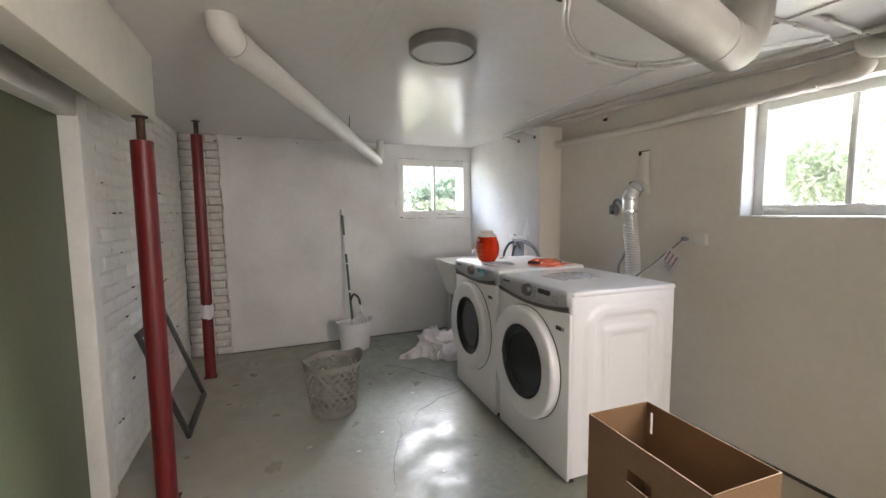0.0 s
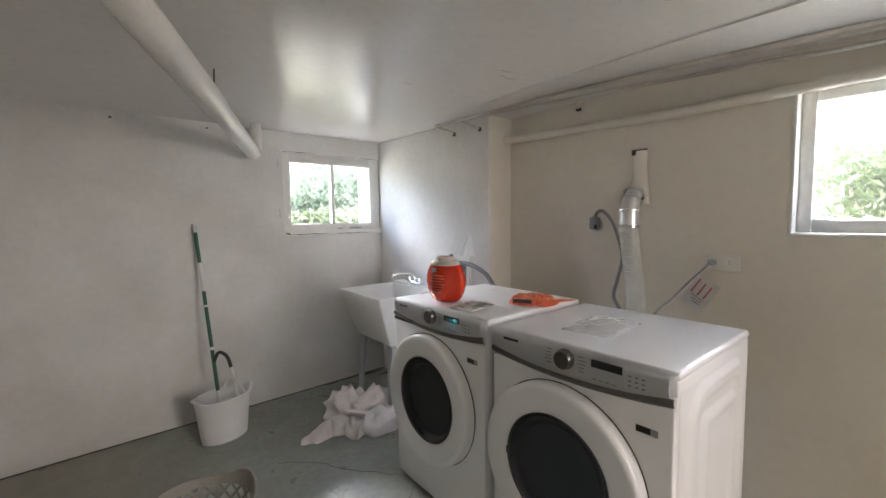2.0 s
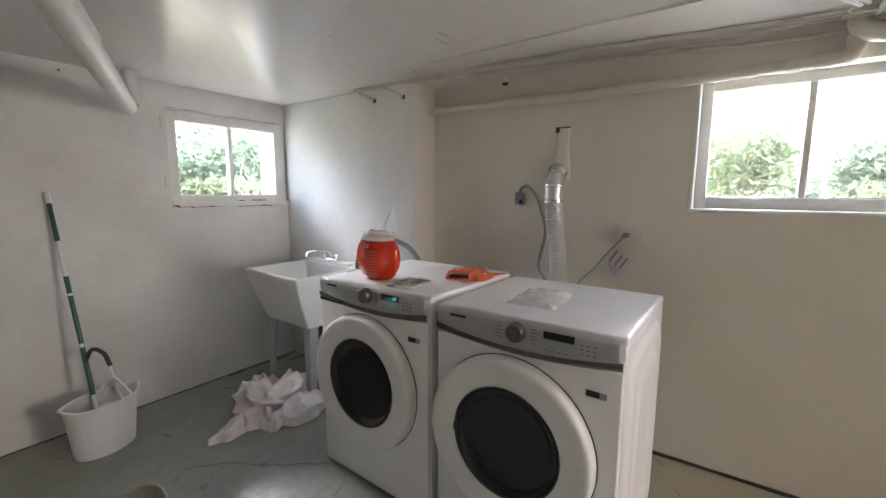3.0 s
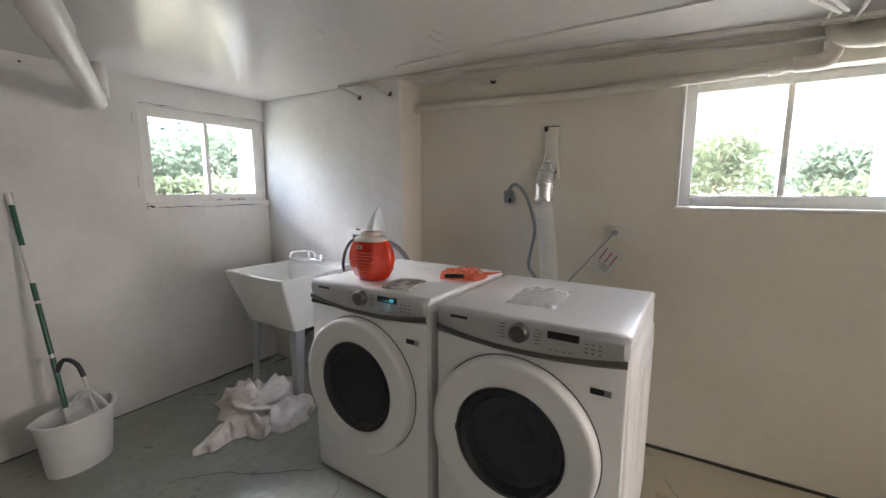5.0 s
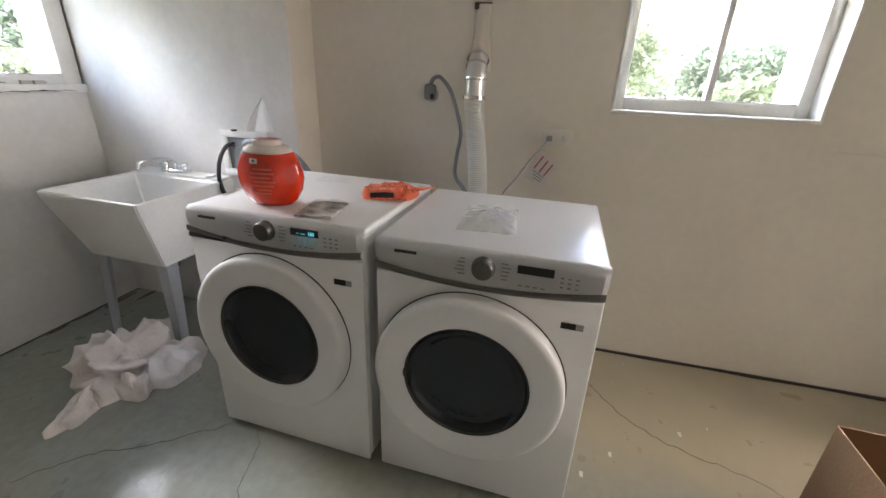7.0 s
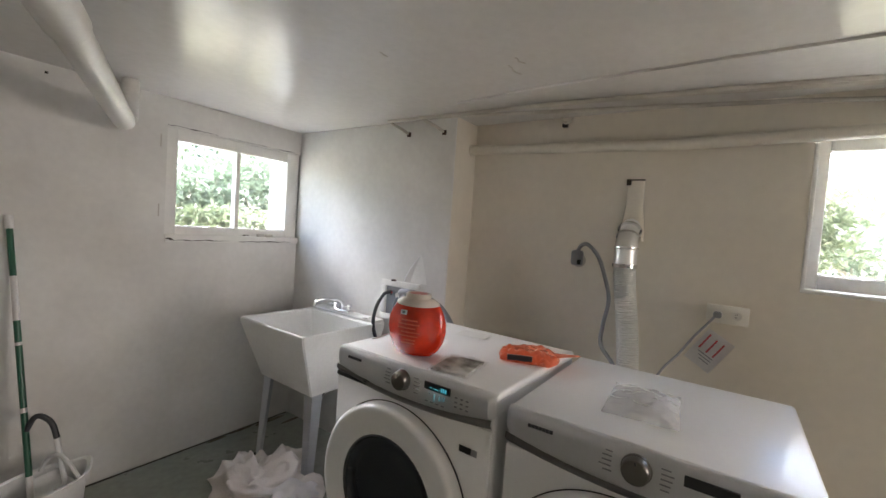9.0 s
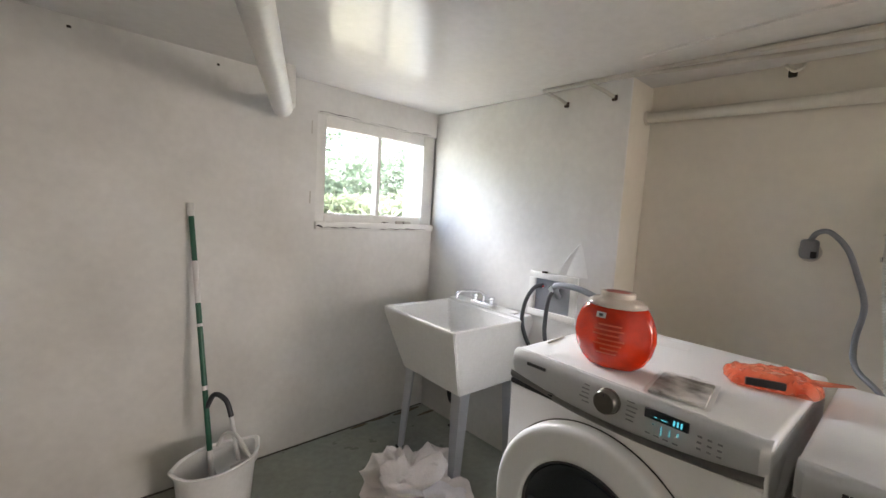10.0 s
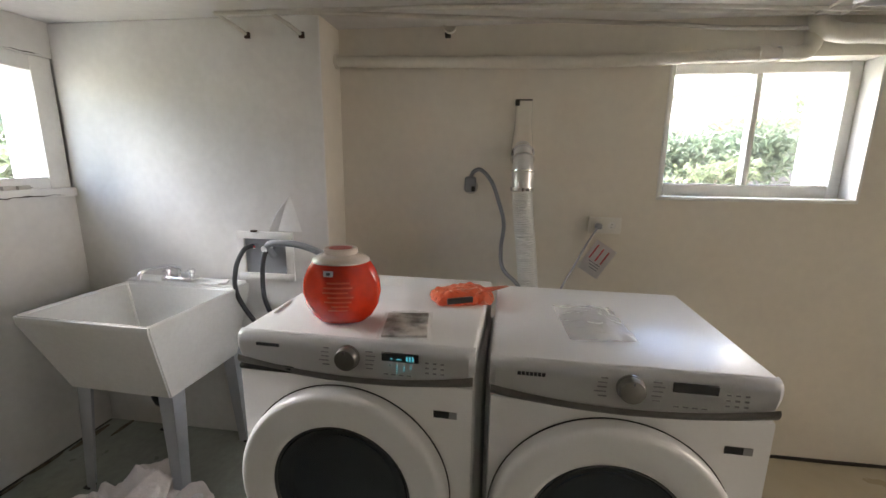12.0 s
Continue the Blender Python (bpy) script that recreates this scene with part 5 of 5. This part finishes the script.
part("rim", ring_band(0.315, BH, 0.004, True), M_BASKET, basket)
part("foot_band", ring_band(0.0, 0.035, 0.004), M_BASKET, basket)
part("middle_band", ring_band(0.135, 0.147, 0.003), M_BASKET, basket)
part("bottom", lathe([(0, 0.012), (bask(0) - 0.003, 0.012), (bask(0) - 0.003, 0.016), (0, 0.016)], 48, None, 1, 0.95), M_BASKET, basket)
bm = bmesh.new()
LN, SEG = 21, 12
for k in range(LN):
    for sgn in (1, -1):
        prev = None
        for s in range(SEG + 1):
            z = 0.03 + 0.29 * s / SEG
            a = 2 * math.pi * k / LN + sgn * 1.35 * s / SEG
            r, w = bask(z), 0.0066 / bask(z)
            q = [bm.verts.new(((r + o) * math.cos(a + e), (r + o) * math.sin(a + e) * 0.95, z)) for e, o in ((-w, 0), (w, 0), (w, -0.003), (-w, -0.003))]
            if prev:
                for j in range(4):
                    bm.faces.new((prev[j], prev[(j + 1) % 4], q[(j + 1) % 4], q[j]))
            prev = q
part("lattice", bm, M_BASKET, basket, "diamond lattice wall")
for s in (0, math.pi):
    part("handle_lip", tube(smooth_path([((bask(BH) + 0.006) * math.cos(s + e), (bask(BH) + 0.006) * math.sin(s + e) * 0.95, rim_z(s + e)) for e in (-0.35, -0.15, 0, 0.15, 0.35)], 4), 0.006, 8), M_BASKET, basket)

pile = thing("laundry_pile", pose(1.36, 4.02, 0), "heap of crumpled off-white towels on the floor", "laundry")


def cloth(name, cx, cy, rx, ry, rot, hgt, seed, mat, label):
    c, s = math.cos(radians(rot)), math.sin(radians(rot))

    def f(u, v):
        # a squashed dome whose skin is pushed in and out along sharp folds
        a, e = 2 * math.pi * u, v * 0.5 * math.pi * 1.06
        d_ = Vector((math.cos(a) * math.sin(e), math.sin(a) * math.sin(e), math.cos(e)))
        rad = 1 + 0.26 * noise.noise(d_ * 1.4 + Vector((seed, 0, 0)))
        q = Vector((d_.x * rx, d_.y * ry, d_.z * hgt)) * rad
        w = Vector((q.x * 4.2 + q.y * 2.6, q.y * 5.0 - q.x * 2.2, q.z * 5.5)) + Vector((seed, seed * 2, 0))
        w = w + Vector((noise.noise(w * 0.9), noise.noise(w * 0.9 + Vector((9, 0, 0))), noise.noise(w * 0.9 + Vector((0, 9, 0))))) * 1.1
        f1 = 0.5 - abs(noise.noise(w * 0.9)) * 2.2
        f2 = 0.5 - abs(noise.noise(w * 2.0 + Vector((3, 3, 3)))) * 2.0
        f3 = 0.5 - abs(noise.noise(w * 4.2 + Vector((7, 1, 2)))) * 1.8
        low_ = min(1, max(0, d_.z) * 2.2)
        q += d_ * (0.085 * f1 * (0.06 + 0.94 * low_) + 0.030 * f2 * (0.10 + 0.90 * low_) + 0.006 * f3 * low_) * min(1, hgt / 0.16)
        z = max(0.002, q.z)
        return (cx + c * q.x - s * q.y, cy + s * q.x + c * q.y, z)

    bm = sheet(f, 130, 48)
    bmesh.ops.remove_doubles(bm, verts=bm.verts[:], dist=0.0008)
    return part(name, bm, mat, pile, label, angle=180)


cloth("towel", 0.02, 0.10, 0.21, 0.17, 15, 0.235, 2.0, M_CLOTH, "crumpled cream bath sheet")
cloth("towel", -0.20, 0.06, 0.17, 0.062, 8, 0.092, 7.3, M_CLOTH, "rolled cream towel end")
cloth("towel", 0.08, -0.10, 0.13, 0.095, -12, 0.115, 12.9, M_CLOTH2, "white terry towel")
cloth("towel", 0.24, 0.12, 0.13, 0.11, 40, 0.125, 17.1, M_CLOTH, "crumpled cream towel")
cloth("towel", 0.20, -0.08, 0.11, 0.08, 25, 0.075, 23.7, M_CLOTH, "flat fold of a cream towel")
cloth("towel", -0.07, -0.03, 0.10, 0.055, 70, 0.11, 31.2, M_CLOTH, "hanging fold of a cream bath sheet")

# ---------------------------------------------------------------- leaning frame, cardboard box
fr = thing("leaning_frame", pose(-0.556, 3.60, 0.0, 0, -18.5, 0), "empty dark-framed glass panel leaning on the wall", "picture frame")
FW, FH = 0.64, 0.70
for nm, lo, hi in (("rail", (-0.012, -FW / 2, 0.0), (0.012, FW / 2, 0.038)), ("rail", (-0.012, -FW / 2, FH - 0.038), (0.012, FW / 2, FH)),
                   ("stile", (-0.012, -FW / 2, 0.0381), (0.012, -FW / 2 + 0.038, FH - 0.0381)), ("stile", (-0.012, FW / 2 - 0.038, 0.0381), (0.012, FW / 2, FH - 0.0381))):
    part(nm, box(lo, hi, 0.004), M_FRAME, fr)
part("glass", box((-0.002, -FW / 2 + 0.036, 0.036), (0.002, FW / 2 - 0.036, FH - 0.036)), M_PANE, fr, "clear glass")

carton = thing("cardboard_box", pose(0.985, 1.322, 0, 0, 0, -2), "tall open brown cardboard box with hand holes", "box")
CX, CY, CZ, CT = 0.121, 0.207, 0.685, 0.004
part("bottom", box((-CX, -CY, 0), (CX, CY, 0.006)), M_CARD, carton)
part("end_panel", box((-CX, CY - CT, 0.006), (CX, CY, CZ), 0.0012, 1), M_CARD, carton)
part("end_panel", box((-CX, -CY, 0.006), (CX, -CY + CT, CZ), 0.0012, 1), M_CARD, carton)
for sx, holes in ((-1, [(-0.045, 0.045, 0.56, 0.60)]), (1, [(CY - 0.03, CY - 0.018, 0.58, 0.655)])):
    bm = bmesh.new()
    x0, x1 = (-CX, -CX + CT) if sx < 0 else (CX - CT, CX)
    y0, y1, z0, z1 = holes[0]
    rows_ = []
    for x in (x0, x1):
        rows_.append([bm.verts.new((x, y, z)) for y, z in ((-CY + CT, 0.006), (CY - CT, 0.006), (CY - CT, CZ), (-CY + CT, CZ), (y0, z0), (y1, z0), (y1, z1), (y0, z1))])
    for r_ in rows_:
        for k in range(4):
            bm.faces.new((r_[k], r_[(k + 1) % 4], r_[4 + (k + 1) % 4], r_[4 + k]))
    for o in (0, 4):
        for k in range(4):
            bm.faces.new((rows_[0][o + k], rows_[0][o + (k + 1) % 4], rows_[1][o + (k + 1) % 4], rows_[1][o + k]))
    part("side_panel", bm, M_CARD, carton)
bm = sheet(lambda u, v: (-CX + 0.006 + (2 * CX - 0.012) * u, -CY + 0.006 + 0.11 * v, CZ - 0.02 - 0.12 * v + 0.006 * math.sin(4 * u)), 6, 6)
bmesh.ops.solidify(bm, geom=bm.faces[:], thickness=0.004)
part("flap", bm, M_CARD_IN, carton, "folded-in paler flap")

# ---------------------------------------------------------------- outside
GZ = 1.13
bm = bmesh.new()
R, xo, yo = 150.0, (-1.6, X1 + THICK), (-2.4, Y1 + THICK_BACK)
for x0, x1, y0, y1 in ((-R, R, yo[1], R), (-R, R, -R, yo[0]), (-R, xo[0], yo[0], yo[1]), (xo[1], R, yo[0], yo[1])):
    bm.faces.new([bm.verts.new(q) for q in ((x0, y0, GZ), (x1, y0, GZ), (x1, y1, GZ), (x0, y1, GZ))])
tagged(part("ground", bm, M_SOIL, smooth=False), "garden soil and grass outside the windows", "ground", kind="structure")


def shrub(x, y, h, r, n, seed, mat, label, stems=5, leaf=0.05):
    rr = random.Random(seed)
    s = thing("shrub", pose(x, y, GZ), label, "shrub", "garden shrubs")
    bm = bmesh.new()
    tips = []
    for k in range(stems):
        a = rr.uniform(0, 6.28)
        tip = Vector((r * 0.6 * math.cos(a), r * 0.6 * math.sin(a), h * rr.uniform(0.7, 1.0)))
        mid = tip * 0.5 + Vector((rr.uniform(-0.1, 0.1), rr.uniform(-0.1, 0.1), 0.05))
        path_ = smooth_path([(rr.uniform(-0.05, 0.05), rr.uniform(-0.05, 0.05), -0.02), mid, tip], 4)
        add_tube(bm, path_, lambda i, m_=len(path_): 0.016 * (1 - 0.75 * i / m_), 6)
        tips += path_[3:]
    part("stem", bm, M_BARK, s)
    verts, faces = [], []
    for k in range(n):
        c = rr.choice(tips) + Vector((rr.gauss(0, r * 0.30), rr.gauss(0, r * 0.30), rr.gauss(0, h * 0.14)))
        c.z = max(0.03, c.z)
        q = Euler((rr.uniform(-1, 1), rr.uniform(-1, 1), rr.uniform(0, 6.3))).to_matrix()
        l_, w = leaf * rr.uniform(0.6, 1.3), leaf * rr.uniform(0.25, 0.45)
        i = len(verts)
        verts += [c + q @ Vector(p) for p in ((-l_, 0, 0), (0, -w, 0.2 * w), (l_, 0, -0.15 * l_), (0, w, 0.2 * w))]
        faces.append((i, i + 1, i + 2, i + 3))
    me = bpy.data.meshes.new("crown")
    me.from_pydata(verts, [], faces)
    me.materials.append(mat)
    cr = new("crown", me)
    cr.parent = s
    return s


# beyond the side window
k = 0
for x, y, h, r, n, mat in ((4.5, 1.8, 0.86, 0.46, 1500, M_LEAF), (4.9, 0.95, 0.78, 0.5, 2000, M_LEAF2), (5.1, 0.2, 0.70, 0.5, 2200, M_LEAF2), (5.0, -0.62, 1.35, 0.45, 2400, M_LEAF), (4.7, 2.7, 1.0, 0.5, 1800, M_LEAF), (5.4, 2.1, 1.1, 0.6, 2200, M_LEAF2), (6.6, 3.9, 2.1, 0.8, 2600, M_LEAF), (7.4, 4.9, 2.4, 0.9, 2800, M_LEAF2), (5.9, 3.5, 1.3, 0.6, 1500, M_LEAF2),
                           (6.3, -2.2, 1.9, 0.8, 2200, M_LEAF), (6.2, 1.1, 0.6, 0.6, 1300, M_LEAF2), (5.4, -1.8, 0.9, 0.6, 1400, M_LEAF2), (4.2, 0.9, 0.35, 0.3, 500, M_LEAF)):
    k += 1
    shrub(x, y, h, r, n, 40 + k, mat, "leafy green garden shrub outside the side window")
# beyond the back window
for x, y, h, r, n, mat in ((1.6, 7.0, 0.7, 0.55, 1500, M_LEAF2), (2.6, 7.2, 0.9, 0.6, 1900, M_LEAF2), (3.6, 7.6, 1.2, 0.7, 2200, M_LEAF2), (2.2, 8.6, 1.9, 0.9, 2600, M_LEAF), (3.9, 9.0, 2.4, 1.0, 3000, M_LEAF2),
                           (5.2, 9.4, 2.5, 1.0, 2800, M_LEAF), (2.9, 10.5, 3.2, 1.2, 3000, M_LEAF), (1.4, 9.4, 1.5, 0.8, 1800, M_LEAF), (2.3, 6.4, 0.35, 0.35, 700, M_LEAF), (3.0, 6.3, 0.35, 0.35, 700, M_LEAF)):
    k += 1
    shrub(x, y, h, r, n, 40 + k, mat, "leafy green garden shrub outside the back window", leaf=0.06)
rr = random.Random(3)
for i in range(9):
    x, y = rr.uniform(4.4, 5.4), 2.9 - 0.28 * i + rr.uniform(-0.08, 0.08)
    s = thing("sapling", pose(x, y, GZ), "thin pale leafless sapling in the garden", "tree", "pale saplings")
    h = rr.uniform(0.75, 1.2)
    part("stem", tube(smooth_path([(0, 0, -0.02), (rr.uniform(-0.08, 0.08), rr.uniform(-0.08, 0.08), h * 0.5), (rr.uniform(-0.15, 0.15), rr.uniform(-0.15, 0.15), h)], 4), lambda i_: 0.020 - 0.0015 * i_, 7), M_SIDING, s)
fence = thing("garden_fence", pose(8.6, -6.0, GZ), "pale painted board fence across the garden", "fence")
for i in range(60):
    part("board", box((0, 0.2 * i, 0.04), (0.02, 0.2 * i + 0.19, 0.86 + 0.006 * math.sin(i * 3.1)), 0.003, 1), M_SIDING, fence)
for z in (0.2, 0.7):
    part("rail", box((0.0205, 0, z), (0.06, 12.0, z + 0.08)), M_SIDING, fence)
shed = thing("garden_shed", pose(8.0, -2.7, GZ), "dark garden shed with a brown roof edge", "shed")
part("wall", box((0, 0, 0), (0.4, 1.6, 0.92)), M_SHADE, shed)
part("roof", box((-0.2, -0.15, 0.921), (0.55, 1.75, 1.08), 0.01), M_ROOF, shed)
house = thing("neighbour_house", pose(16.0, -12.0, GZ), "pale neighbouring house far behind the fence", "house")
part("wall", box((0, 0, 0), (6, 22, 2.6)), M_SIDING, house)
part("roof", box((-0.4, -0.4, 2.6), (6.4, 22.4, 2.9), 0.05), M_SIDING, house)

# ---------------------------------------------------------------- bricks of the left wall and the bare strip
def brick_mesh(seed, l_, h_, d_, mat=M_BRICK):
    bm = box((-l_ / 2, -d_, -h_ / 2), (l_ / 2, 0, h_ / 2), 0.007, 1)
    rr_ = random.Random(seed)
    for v in bm.verts:
        v.co += Vector((rr_.uniform(-0.003, 0.003), rr_.uniform(-0.003, 0.003), rr_.uniform(-0.003, 0.003)))
    return finish("brick", bm, mat)


rr = random.Random(11)
COURSE, LEN = 0.0705, 0.212
kinds = [brick_mesh(s, 0.202, 0.062, 0.022) for s in range(5)]
halves = [brick_mesh(20 + s, 0.098, 0.062, 0.022) for s in range(4)]
for c in range(29):
    z = 0.036 + COURSE * c
    x = X0 + 0.004
    half = c % 2
    while x < XP - 0.01:
        l_ = 0.106 if half else LEN
        half = 0
        b = new("brick", (halves if l_ < 0.15 else kinds)[rr.randrange(4)])
        b.parent = wall_back
        b.matrix_basis = pose(x + l_ / 2, Y1 + 0.030 + rr.uniform(-0.004, 0.004), z + rr.uniform(-0.002, 0.002), rr.uniform(-1, 1), rr.uniform(-1, 1), rr.uniform(-1.2, 1.2))
        x += l_
flat = [brick_mesh(50 + s, 0.207, 0.067, 0.016, M_WASHED_BRICK) for s in range(5)]
for c in range(29):
    z = 0.036 + COURSE * c
    y = DY1 + 0.085 - (0.106 if c % 2 else 0)
    while y + LEN < Y1 + 0.03:
        if y > DY1 + 0.07:
            b = new("brick", flat[rr.randrange(5)])
            b.parent = wall_left
            b.matrix_basis = pose(X0 + rr.uniform(-0.0145, -0.0095), y + LEN / 2, z + rr.uniform(-0.002, 0.002), rr.uniform(-0.7, 0.7), 0, 90 + rr.uniform(-0.8, 0.8))
        y += LEN
# paint flaked off down to dark joints and brick
rr = random.Random(29)
for i in range(46):
    y = DY1 + 0.14 + (Y1 - DY1 - 0.3) * rr.random()
    z = 0.0705 * rr.choice((4, 5, 6, 8, 11, 12, 13, 16, 17, 18, 19, 21)) + rr.uniform(-0.006, 0.006)
    w, k = rr.uniform(0.008, 0.045), rr.uniform(0.003, 0.009)
    bm = bmesh.new()
    ring = [bm.verts.new((X0 + 0.0062, y + w * math.cos(a) * rr.uniform(0.55, 1), z + k * math.sin(a) * rr.uniform(0.4, 1))) for a in (2 * math.pi * j / 9 for j in range(9))]
    back = [bm.verts.new((X0 - 0.006, v.co.y, v.co.z)) for v in ring]
    bm.faces.new(ring)
    for j in range(9):
        bm.faces.new((ring[j], back[j], back[(j + 1) % 9], ring[(j + 1) % 9]))
    part("chip", bm, M_CRACK, wall_left, "dark flaked spot", smooth=False)
